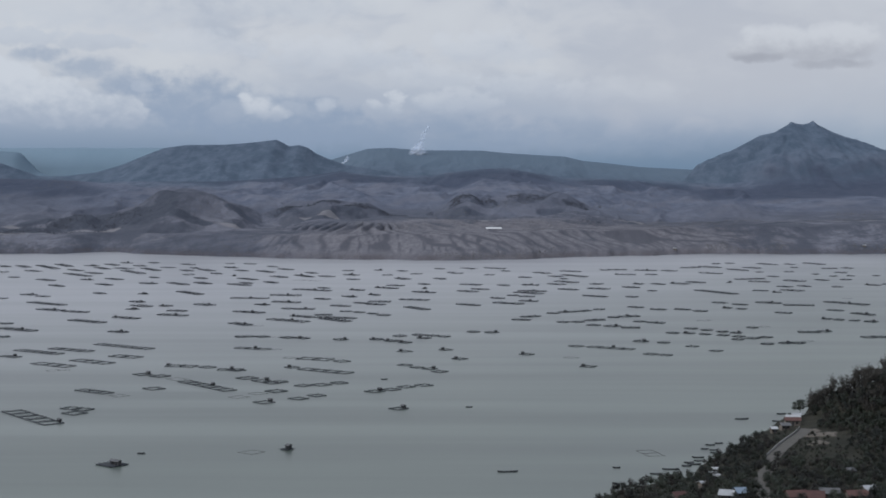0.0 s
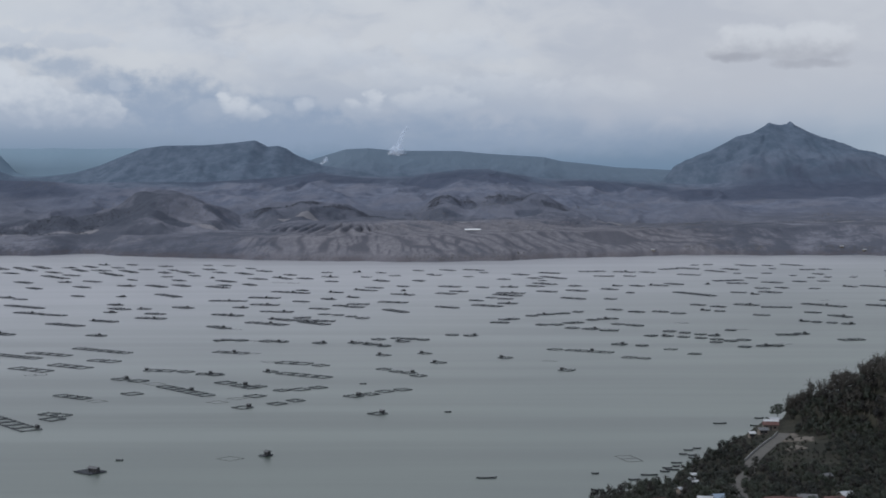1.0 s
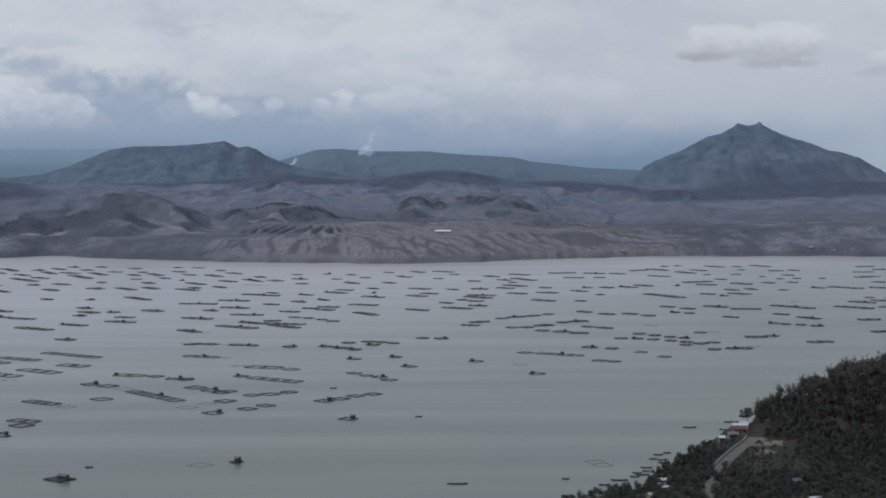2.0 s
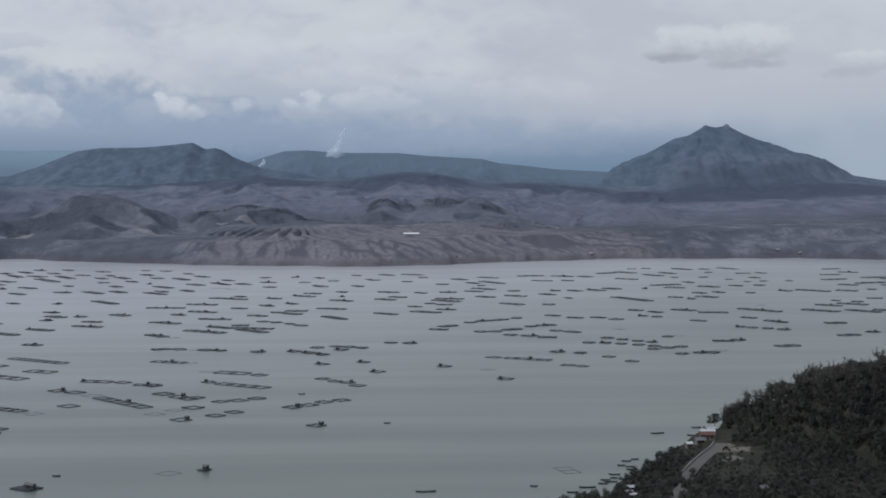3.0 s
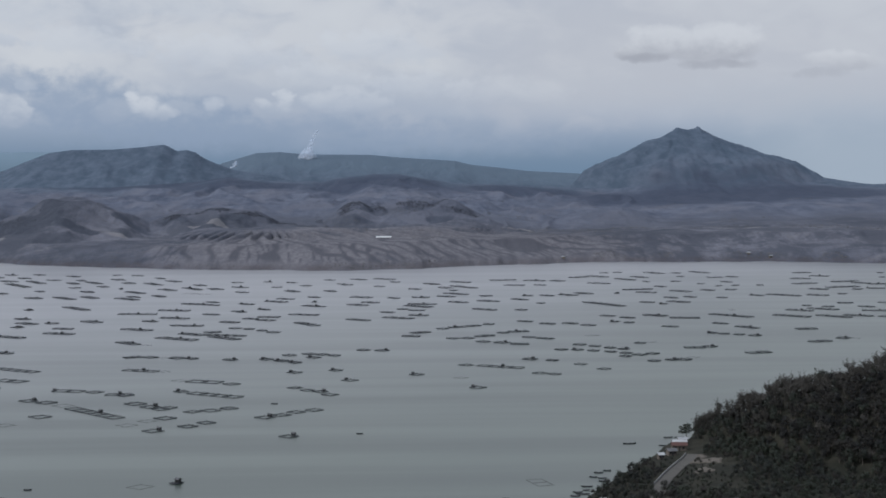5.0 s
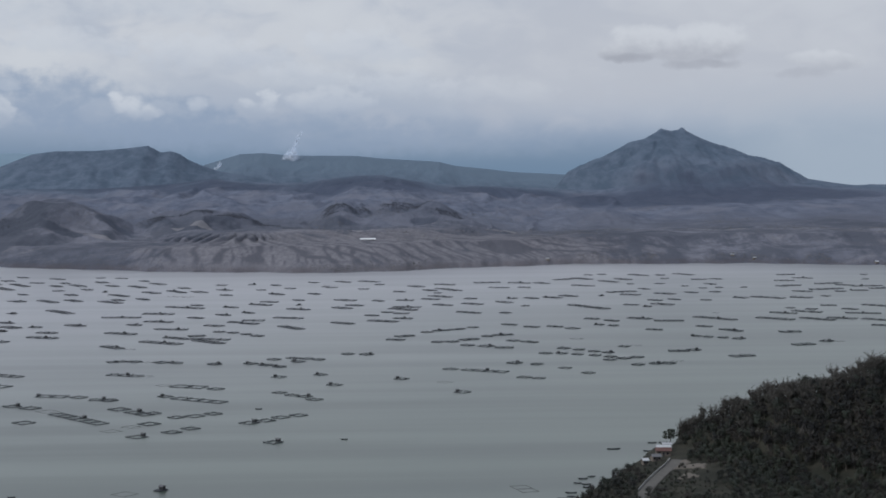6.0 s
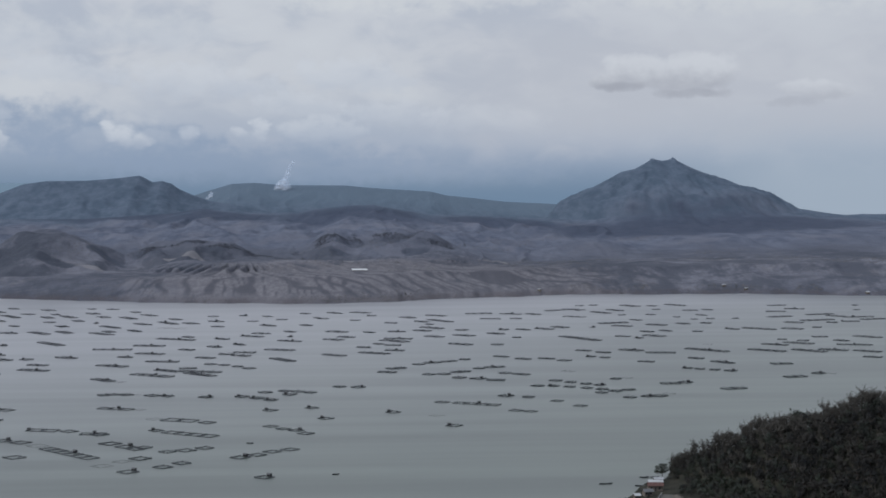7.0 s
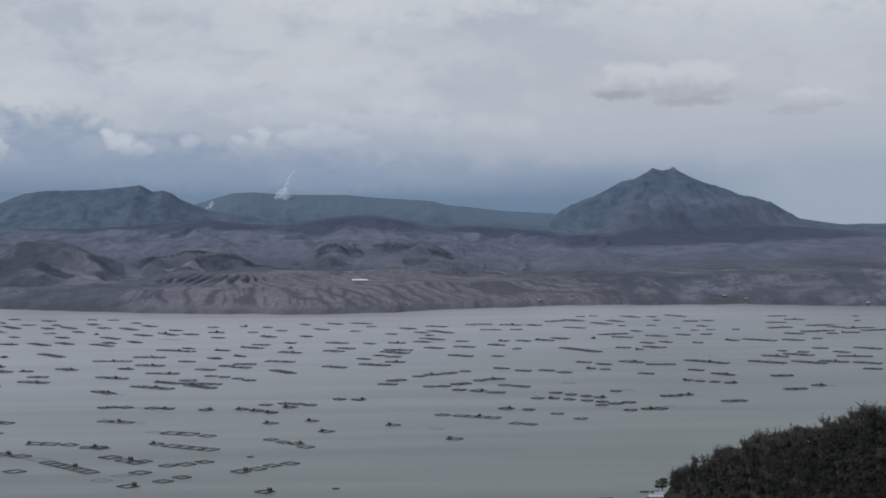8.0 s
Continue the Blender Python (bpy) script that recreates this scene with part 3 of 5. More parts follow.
    land = np.maximum(land, cone)
    go = np.clip(inland, 0, 9e9)
    land = np.minimum(land, 1.5 + go * (0.20 + 0.05 * rough(x / 80, y / 80, 17)) + 4 * step(0, 30, inland) + 400 * step(100, 700, go))
    pad = step(46, 24, np.hypot(x - 77, y - 2497))      # level ground under the shed
    land = land * (1 - pad) + 31 * pad
    return np.where(inland < 0, np.minimum(land, inland * 0.12), land)


xs = np.concatenate([np.arange(-1800, -900, 8.0), np.arange(-900, -320, 4.5), np.arange(-320, 540, 2.4), np.arange(540, 1250, 4.5), np.arange(1250, 2200, 9.0)])
ys = np.concatenate([np.arange(2150, 2700, 4.0), np.arange(2700, 3300, 6.0), np.arange(3300, 4960, 9.0)])
gx, gy = np.meshgrid(xs, ys)
gz = island_height(gx, gy)
verts = np.stack([gx, gy, gz], -1).reshape(-1, 3).tolist()
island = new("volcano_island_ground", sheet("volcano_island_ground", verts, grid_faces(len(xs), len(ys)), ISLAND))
inland_ = beach(gx, gy)
# how much shade to paint along each rill bed
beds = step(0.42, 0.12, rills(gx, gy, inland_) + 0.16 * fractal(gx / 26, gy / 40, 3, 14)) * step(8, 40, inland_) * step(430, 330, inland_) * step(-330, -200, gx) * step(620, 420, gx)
island.data.attributes.new("bed_shade", "FLOAT", "POINT").data.foreach_set("value", beds.ravel().astype(np.float32))
tagged(island, "ash-covered volcanic island with gullied slopes, ridges and a steep cone", "island", kind="structure")

# the far rim of the basin, dim and level, behind the island's western end
xs = np.arange(-2600, -640, 20.0)
ys = np.array([4880, 4900, 4920, 4940, 4960.0])
gx, gy = np.meshgrid(xs, ys)
gz = 181 * np.clip((gy - 4880) / 60, 0, 1) + 1.5 * rough(gx / 60, gy / 60, 71)
verts = np.stack([gx, gy, gz], -1).reshape(-1, 3).tolist()
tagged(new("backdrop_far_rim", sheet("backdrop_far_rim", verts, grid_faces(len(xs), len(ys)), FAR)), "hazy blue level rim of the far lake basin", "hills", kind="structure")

xs = np.arange(-2600, -1000, 12.0)
ys = np.array([4700, 4760, 4800, 4830, 4850, 4870, 4885.0])
gx, gy = np.meshgrid(xs, ys)
gz = crest(WEST_HEIGHTS, gx) * np.clip((gy - 4700) / 150, 0, 1) ** 0.8 + 2.5 * rough(gx / 40, gy / 30, 72) * (gy < 4860)
verts = np.stack([gx, gy, gz], -1).reshape(-1, 3).tolist()
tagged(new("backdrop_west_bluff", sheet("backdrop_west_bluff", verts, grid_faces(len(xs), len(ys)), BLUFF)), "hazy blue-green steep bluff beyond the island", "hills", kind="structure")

# ---------------------------------------------------------------- near shore and hill
LAND_EDGE = ((-900, -420), (0, -170), (400, -40), (560, 40), (600, 52), (628, 65), (650, 86), (662, 101), (685, 107), (718, 123), (755, 141), (785, 156), (806, 164), (818, 170), (828, 182), (866, 194), (885, 215), (905, 270), (930, 400), (960, 900), (1000, 2600))
HILL_CREST = ((150, 2), (183, 3), (190, 9), (200, 17.5), (213, 26.5), (235, 34), (262, 42.5), (330, 53), (500, 90), (2600, 160))
HILL_LINE = ((150, 850), (186, 835), (200, 790), (213, 770), (235, 758), (262, 745), (330, 730), (500, 700), (2600, 500))


def shore_height(x, y):
    inland = (x - np.interp(y, [p[0] for p in LAND_EDGE], [p[1] for p in LAND_EDGE]))
    flat_ = np.where(inland < 0, inland * 0.25, 0.9 * step(0, 2.5, inland) + 5.0 * step(5, 60, inland))
    yc, zc = crest(HILL_LINE, x), crest(HILL_CREST, x)
    front = 46 + np.clip(x - 150, 0, 120) * 0.75
    d = y - yc
    fall = np.where(d < 0, step(0, 1, 1 + d / front), step(0, 1, 1 - d / np.clip(0.55 * (x - 110), 18, 120)))
    hill = (zc - 4) * fall + 1.6 * fractal(x / 26, y / 26, 4, 81) * step(0.05, 0.4, fall)
    near = 40 * step(420, 120, y) * step(10, 160, inland)
    return np.where(inland < 0, flat_, flat_ + np.maximum(hill, 0) * step(0, 12, inland) + near)


xs = np.concatenate([np.arange(-450, 20, 15.0), np.arange(20, 420, 3.0), np.arange(420, 2600, 30.0)])
ys = np.concatenate([np.arange(-900, 560, 20.0), np.arange(560, 960, 3.0), np.arange(960, 1010, 10.0)])
gx, gy = np.meshgrid(xs, ys)
gz = shore_height(gx, gy)
verts = np.stack([gx, gy, np.maximum(gz, -4)], -1).reshape(-1, 3).tolist()
tagged(new("ground", sheet("ground", verts, grid_faces(len(xs), len(ys)), SHORE)), "dark soil of a wooded headland and narrow shore strip", "ground", kind="structure")


def at_ground(x, y):
    return float(shore_height(np.array([float(x)]), np.array([float(y)]))[0])

# ---------------------------------------------------------------- fish cages on the lake
def cell_mesh(material):
    """One square cage, 1 by 1 in plan and in metres upwards: floating walkways on four sides, posts and a hand rope."""
    bm = bmesh.new()
    w = 0.064
    for a in (-0.5, 0.5):
        box(bm, -0.54, a - w / 2, 0.06, 0.54, a + w / 2, 0.30, 0.01)
        box(bm, a - w / 2, -0.54, 0.09, a + w / 2, 0.54, 0.33, 0.01)
    return mesh_of(bm, "cage_frame", material)


def rail_mesh(material):
    bm = bmesh.new()
    for i in range(4):
        q = Matrix.Rotation(i * math.pi / 2, 3, "Z")
        for k in range(2):
            p = q @ Vector((-0.5 + k / 2, -0.5, 0))
            box(bm, p.x - 0.009, p.y - 0.009, 0.3, p.x + 0.009, p.y + 0.009, 0.75)
        a, b = q @ Vector((-0.5, -0.5, 0)), q @ Vector((0.5, -0.5, 0))
        x0, x1, y0, y1 = min(a.x, b.x), max(a.x, b.x), min(a.y, b.y), max(a.y, b.y)
        box(bm, x0 - 0.003, y0 - 0.003, 0.62, x1 + 0.003, y1 + 0.003, 0.68)
    return mesh_of(bm, "railing", material)


def ring_mesh():
    """The float under a cage: one closed square ring."""
    bm = bmesh.new()
    rings = []
    for half, z in ((0.525, -0.25), (0.525, 0.10), (0.475, 0.10), (0.475, -0.25)):
        rings.append([bm.verts.new((half * sx, half * sy, z)) for sx, sy in ((-1, -1), (1, -1), (1, 1), (-1, 1))])
    for p, q in zip(rings, rings[1:] + rings[:1]):
        for i in range(4):
            bm.faces.new((p[i], p[(i + 1) % 4], q[(i + 1) % 4], q[i]))
    return mesh_of(bm, "float_ring", DRUM)


def hut_parts():
    bm = bmesh.new()
    box(bm, -1.5, -1.2, 0.5, 1.5, 1.2, 2.5)
    walls = mesh_of(bm, "wall", HUT_WALL)
    bm = bmesh.new()
    v = [bm.verts.new(p) for p in ((-1.9, -1.6, 2.4), (1.9, -1.6, 2.4), (1.9, 1.6, 2.4), (-1.9, 1.6, 2.4), (-1.9, 0, 3.4), (1.9, 0, 3.4),
                                   (-1.9, -1.6, 2.52), (1.9, -1.6, 2.52), (1.9, 1.6, 2.52), (-1.9, 1.6, 2.52), (-1.9, 0, 3.52), (1.9, 0, 3.52))]
    for f in ((6, 7, 11, 10), (8, 9, 10, 11), (1, 0, 4, 5), (3, 2, 5, 4), (0, 1, 7, 6), (2, 3, 9, 8), (0, 6, 10, 4), (3, 4, 10, 9), (1, 5, 11, 7), (2, 8, 11, 5)):
        bm.faces.new([v[i] for i in f])
    roof = mesh_of(bm, "roof", HUT_ROOF)
    bm = bmesh.new()
    box(bm, -0.4, -1.24, 0.55, 0.4, -1.2, 2.2)
    return walls, roof, mesh_of(bm, "door", DARK_PANE)


CELL, OLD_CELL = cell_mesh(BAMBOO), cell_mesh(OLD_BAMBOO)
RAIL = rail_mesh(BAMBOO)
DRUMS = ring_mesh()
bm = bmesh.new()
rod(bm, (0, -0.45, -0.1), (0, 0.45, -0.1), 0.3, 0.3, 8)
ONE_DRUM = mesh_of(bm, "float_drum", DRUM)
HUT = hut_parts()
far_cells = []
count = 0


def raft(x, y, cells, size, heading, hut=None, old=False):
    """A row of square fish cages; hut: where the keeper's hut stands along it, 0 to 1."""
    global count
    count += 1
    here = pose(x, y, 0, 0, 0, heading)
    places = [(i - (cells - 1) / 2) * size * 1.04 for i in range(cells)]
    if count > 285:
        far_cells.extend((here @ Matrix.Translation((p, 0, 0)), size, hut is not None and i == int(hut * (cells - 1))) for i, p in enumerate(places))
        return
    base = new("fish_cage_raft")
    base.matrix_basis = here
    kind = "weathered pale sunken" if old else "dark bamboo"
    row = {1: "single square fish cage", 2: "pair of fish cages"}.get(cells, "row of %s fish cages" % {3: "three", 4: "four", 5: "five", 6: "six", 7: "seven"}.get(cells, "many"))
    tagged(base, "%s %s%s" % (kind, row, " with a keeper's hut" if hut is not None else " floating on the lake"), "fish cage", "fish cages on the lake")
    for p in places:
        m = Matrix.Translation((p, 0, -0.12 if old else 0)) @ Matrix.Diagonal((size, size, 0.6 if old else 1 if y < 1150 else 1.45, 1))
        part("cage_frame", OLD_CELL if old else CELL, base, m)
        part("float_ring", DRUMS, base, m)
        if not old:
            part("railing", RAIL, base, m)
    if hut is not None:
        end = places[0] + hut * (places[-1] - places[0])
        body = part("hut", HUT[0], base, Matrix.Translation((end - (0.5 * size if hut == 0 else 0), 0.5 * size if hut else 0, 0)) @ Matrix.Diagonal((0.72, 0.72, 0.58, 1) if y < 1000 else (0.6, 0.6, 0.5, 1)), "small dark board hut")
        part("roof", HUT[1], body)
        part("door", HUT[2], body)


def house_raft(x, y, wide):
    """A platform with huts, for the keepers."""
    global count
    count += 1
    base = tagged(new("keeper_house_raft"), "dark floating platform carrying board huts", "floating hut", "keepers' huts on the lake")
    base.matrix_basis = pose(x, y, 0, 0, 0, -41)
    wide = wide * 0.76
    deep = max(2.6, wide * 0.42)
    bm = bmesh.new()
    box(bm, -wide / 2, -deep, 0.12, wide / 2, deep, 0.42, 0.05)
    for k in range(5):
        py = -deep + 0.15 + (2 * deep - 0.3) * k / 4
        box(bm, -wide / 2 - 0.5, py - 0.1, 0.42, wide / 2 + 0.5, py + 0.1, 0.54)
    part("deck", mesh_of(bm, "deck", BAMBOO), base)
    for k in range(max(2, int(wide / 1.6))):
        for py in (-deep + 0.5, deep - 0.5):
            part("float_drum", ONE_DRUM, base, Matrix.Translation((-wide / 2 + 0.8 + 1.6 * k, py, 0)))
    for px, s in (((0.05 * wide, 0.85), (0.34 * wide, 0.85)) if wide > 7 else ((0.15 * wide, 0.85),)):
        body = part("hut", HUT[0], base, pose(px, 0.3, 0, 0, 0, 8) @ Matrix.Diagonal((s * 0.8, s, s * (0.9 if y < 1000 else 0.62), 1)), "small dark board hut")
        part("roof", HUT[1], body)
        part("door", HUT[2], body)


house_raft(-139, 689, 14)
raft(90.7, 717.6, 2, 7.3, -75, old=True)
raft(-84, 720, 1, 8.3, -39, old=True)
house_raft(-69, 727, 5)
raft(-205, 820, 5, 10.4, -54, hut=1.0)
raft(-187, 834, 1, 9.1, -41)
raft(-189, 849, 2, 7.9, -29)
raft(-23, 850, 1, 7.2, -42, hut=0.5)
raft(-95, 873, 1, 8.2, -46, hut=0.5)
raft(-78, 887, 1, 7.7, -45)
raft(-111, 894, 1, 8.4, -47, old=True)
raft(-177, 899, 1, 8.1, -49, old=True)
raft(-69, 899, 1, 7.3, -48)
raft(-102, 908, 1, 7.6, -41, old=True)
raft(-194, 915, 3, 7.7, -38)
raft(-38, 916, 1, 8.0, -42, hut=0.5)
raft(-93, 917, 1, 8.8, -44)
raft(-29, 924, 1, 7.6, -46)
raft(-163, 927, 1, 9.1, -48)
raft(-21, 935, 1, 7.5, -43)
raft(-135, 939, 6, 8.4, -52, hut=0.5)
raft(-80, 940, 1, 7.0, -40)
raft(-11, 942, 1, 7.6, -47)
raft(-70, 944, 1, 8.5, -49)
raft(-99, 952, 1, 7.6, -50)
raft(-60, 952, 1, 7.6, -50)
raft(-95, 957, 1, 7.1, -43)
raft(-106, 961, 1, 8.2, -41, hut=0.5)
raft(-157, 970, 1, 9.5, -49, old=True)
raft(-116, 974, 1, 9.5, -48)
raft(-169, 983, 1, 8.9, -40)
raft(-181, 991, 1, 8.1, -48, hut=0.5)
raft(-2, 1005, 1, 7.4, -43)
raft(-72, 1008, 4, 9.1, -36)
raft(-127, 1012, 1, 8.4, -48)
raft(-237, 1013, 2, 6.5, 22, old=True)
raft(-131, 1015, 2, 7.4, -7, hut=0.5)
raft(-8, 1019, 1, 7.0, -40, hut=0.5)
raft(-94, 1026, 1, 7.0, -51, hut=0.0)
raft(-16, 1026, 1, 6.5, -50)
raft(-147, 1027, 1, 7.8, -42)
raft(91, 1031, 1, 7.7, -40, hut=0.0)
raft(-164, 1033, 2, 9.1, -17, hut=0.0)
raft(-24, 1038, 1, 6.9, -43)
raft(-246, 1039, 3, 10.2, -37)
raft(-225, 1056, 3, 10.4, -38)
raft(-65, 1059, 1, 8.1, -48)
raft(-83, 1071, 2, 10.9, -25)
raft(11, 1072, 1, 7.6, -47, hut=0.0)
raft(-100, 1079, 1, 7.6, -50, old=True)
raft(84, 1080, 1, 7.1, -46, old=True)
raft(-285, 1085, 2, 7.2, -38, hut=0.5)
raft(-209, 1085, 2, 10.2, -31)
raft(148, 1094, 1, 6.5, -46)
raft(56, 1099, 1, 7.2, -44, hut=0.0)
raft(139, 1100, 1, 7.4, -39)
raft(-273, 1112, 5, 8.2, -36)
raft(-26, 1116, 1, 7.4, -44, hut=0.0)
raft(186, 1120, 1, 7.0, -44)
raft(-254, 1125, 4, 8.6, -32)
raft(2, 1126, 1, 6.8, -51, hut=0.0)
raft(-115, 1128, 1, 6.5, -45, old=True)
raft(-131, 1133, 3, 8.0, -25, hut=0.5)
raft(116, 1137, 4, 8.1, -31, hut=0.5)
raft(-222, 1146, 6, 8.5, -37)
raft(174, 1148, 1, 6.8, -41)
raft(93, 1149, 1, 7.8, -49)
raft(229, 1163, 1, 6.9, -39)
raft(243, 1169, 1, 6.9, -46, hut=0.5)
raft(252, 1170, 1, 8.5, -42)
raft(157, 1172, 1, 6.5, -41)
raft(-27, 1173, 1, 7.1, -46, hut=0.0)
raft(142, 1181, 1, 8.1, -40, hut=0.5)
raft(-37, 1184, 1, 7.8, -46, hut=0.0)
raft(262, 1184, 1, 7.1, -43, old=True)
raft(-74, 1193, 1, 7.7, -44, hut=0.5)
raft(214, 1194, 1, 6.6, -45)
raft(-48, 1194, 1, 7.5, -44, hut=0.0)
raft(226, 1202, 1, 7.7, -50)
raft(-102, 1202, 1, 6.9, -42, hut=0.0)
raft(-14, 1203, 1, 7.5, -39, hut=0.0)
raft(-113, 1206, 1, 8.7, -45)
raft(-123, 1209, 1, 6.5, -45, old=True)
raft(237, 1209, 1, 7.5, -46)
raft(317, 1210, 2, 8.7, 16)
raft(-323, 1212, 1, 6.5, -44)
raft(-133, 1212, 1, 8.1, -50)
raft(-146, 1213, 2, 6.5, 29)
raft(218, 1214, 1, 7.0, -44)
raft(1, 1214, 1, 6.6, -39)
raft(-32, 1218, 1, 7.4, -41)
raft(-8, 1221, 1, 7.4, -48)
raft(208, 1223, 1, 6.6, -51)
raft(-18, 1225, 1, 7.3, -49)
raft(196, 1231, 1, 6.5, -46)
raft(185, 1238, 1, 6.5, -49, hut=0.0)
raft(173, 1240, 1, 7.2, -47)
raft(221, 1241, 1, 6.5, -46, hut=0.5)
raft(37, 1244, 1, 7.8, -50, hut=0.5)
raft(277, 1247, 2, 7.5, 0)
raft(-246, 1248, 2, 7.1, -28, hut=0.5)
raft(23, 1248, 1, 7.1, -45)
raft(212, 1250, 1, 6.5, -45)
raft(290, 1253, 1, 8.4, -46, hut=0.5)
raft(202, 1262, 1, 6.7, -39)
raft(-327, 1266, 4, 9.2, -38, hut=0.5)
raft(192, 1274, 1, 7.4, -45)
raft(146, 1282, 2, 6.9, -11)
raft(241, 1282, 1, 6.5, -43)
raft(386, 1284, 2, 8.5, 19)
raft(252, 1290, 1, 6.5, -44, old=True)
raft(133, 1294, 1, 9.4, -46, hut=0.5)
raft(-146, 1298, 1, 6.5, -40, old=True)
raft(119, 1302, 1, 8.1, -43)
raft(422, 1306, 1, 6.5, -45, old=True)
raft(412, 1307, 1, 8.4, -46, hut=0.5)
raft(-161, 1310, 3, 8.1, -53, hut=0.5)
raft(-348, 1314, 1, 7.5, -42)
raft(171, 1322, 2, 6.6, -40)
raft(97, 1328, 1, 7.6, -42)
raft(109, 1329, 1, 8.0, -49)
raft(159, 1332, 1, 7.7, -42)
raft(346, 1332, 1, 7.7, -51, hut=0.5)
raft(-288, 1334, 4, 9.2, -38)
raft(335, 1341, 1, 6.5, -44)
raft(-126, 1341, 4, 9.5, -37, hut=0.5)
raft(213, 1344, 1, 8.0, -42, old=True)
raft(-88, 1345, 4, 8.4, -50)
raft(124, 1345, 2, 7.8, 35)
raft(324, 1348, 1, 6.5, -43)
raft(64, 1348, 2, 7.0, -23)
raft(316, 1356, 1, 6.5, -40, hut=0.0)
raft(-262, 1364, 3, 8.1, -35, hut=0.0)
raft(-88, 1366, 4, 8.1, -23)
raft(142, 1370, 1, 7.2, -43)
raft(-116, 1376, 3, 8.2, -41, hut=0.0)
raft(73, 1377, 2, 7.9, 35)
raft(156, 1380, 2, 7.9, 22, hut=0.5)
raft(404, 1384, 2, 8.5, 10)
raft(-50, 1389, 1, 8.3, -41)
raft(-228, 1390, 3, 8.6, -28, hut=0.5)
raft(-101, 1393, 2, 6.8, 14)
raft(357, 1401, 3, 7.6, -62, hut=0.5)
raft(-60, 1404, 1, 6.8, -46)
raft(94, 1408, 1, 7.7, -46)
raft(292, 1412, 2, 6.5, -36)
raft(-72, 1418, 1, 7.2, -43)
raft(-167, 1419, 3, 9.2, -34, hut=0.5)
raft(107, 1421, 2, 7.0, 25, hut=0.5)
raft(-317, 1422, 3, 7.7, -25)
raft(-84, 1426, 1, 7.6, -42)
raft(223, 1429, 1, 9.2, -51)
raft(122, 1431, 2, 6.5, 35)
raft(-231, 1432, 2, 8.1, -23)
raft(501, 1433, 2, 7.5, -35)
raft(342, 1437, 2, 6.5, -46)
raft(-343, 1441, 3, 9.1, -35, hut=0.5)
raft(137, 1446, 1, 7.2, -41)
raft(189, 1446, 2, 6.5, -37)
raft(210, 1447, 2, 6.5, -40)
house_raft(-273, 1449, 13)
raft(-122, 1450, 2, 8.5, -12, hut=0.5)
raft(263, 1451, 1, 6.7, -46)
raft(-137, 1454, 1, 7.6, -40)
raft(-23, 1458, 4, 8.5, -61)
raft(252, 1461, 1, 6.5, -42, hut=0.0)
raft(172, 1469, 2, 6.6, -46)
raft(-249, 1482, 1, 8.7, -41, hut=0.0)
raft(-271, 1482, 2, 10.2, -45)
raft(-92, 1482, 2, 8.4, -33)
raft(515, 1487, 3, 8.2, -47)
raft(322, 1492, 3, 8.7, -9)
raft(-216, 1495, 2, 9.9, -46, hut=0.5)
raft(-164, 1495, 2, 6.6, -38, hut=0.5)
raft(23, 1495, 3, 7.6, -43)
raft(463, 1497, 4, 8.5, -53)
raft(270, 1498, 2, 6.5, -48)
raft(-61, 1499, 2, 8.1, -34)
raft(488, 1503, 3, 8.6, -37, hut=0.5)
raft(425, 1504, 4, 8.8, -45)
raft(-362, 1507, 6, 8.3, -42)
raft(370, 1512, 5, 8.8, -51, hut=0.5)
raft(60, 1512, 3, 9.5, -38)
raft(-75, 1514, 2, 6.5, -29)
raft(255, 1518, 2, 6.5, -40)
raft(300, 1518, 2, 10.5, -46, hut=0.5)
raft(-145, 1525, 3, 8.6, -26, hut=0.5)
raft(-283, 1527, 2, 7.7, -46, hut=0.5)
raft(-59, 1530, 2, 9.5, -12)
raft(80, 1537, 2, 8.2, -25, hut=0.5)
raft(-27, 1552, 3, 9.0, -26)
raft(525, 1553, 4, 8.0, -16, hut=0.5)
raft(449, 1561, 3, 8.2, -40, hut=0.5)
raft(-114, 1561, 2, 7.4, -39)
raft(-418, 1567, 1, 6.6, -43)
raft(385, 1570, 1, 6.5, -43, old=True)
raft(-184, 1570, 4, 8.7, -7, hut=0.5)
raft(52, 1571, 2, 6.5, -43)
raft(476, 1574, 3, 9.6, -46)
raft(182, 1587, 1, 8.6, -50)
raft(-90, 1589, 2, 7.9, -56, hut=0.5)
raft(81, 1590, 2, 7.1, -16)
raft(-386, 1591, 2, 6.6, -31)
raft(147, 1595, 3, 8.2, -45)
raft(527, 1598, 2, 7.3, -53)
raft(489, 1601, 1, 9.2, -41)
raft(68, 1604, 1, 7.9, -45)
raft(-153, 1606, 3, 9.6, -18, hut=0.5)
raft(-67, 1611, 2, 6.5, -54, hut=0.0)
raft(-405, 1613, 2, 8.2, -38, hut=0.5)
raft(472, 1616, 1, 6.9, -48)
house_raft(-295, 1623, 11)
raft(-339, 1630, 2, 7.3, -51)
raft(-251, 1636, 5, 9.1, -57)
raft(85, 1636, 3, 10.4, -48)
raft(567, 1637, 3, 9.4, -50)
raft(519, 1642, 2, 7.3, -5)
raft(333, 1645, 1, 6.5, -50, hut=0.0)
raft(-19, 1646, 3, 8.1, -40, hut=0.5)
raft(273, 1648, 6, 9.6, -62)
raft(25, 1657, 2, 10.2, -45)
raft(90, 1662, 3, 9.1, -20, hut=0.5)
raft(211, 1665, 1, 6.5, -43)
raft(321, 1668, 2, 7.0, -32)
raft(354, 1671, 2, 11.0, -52)
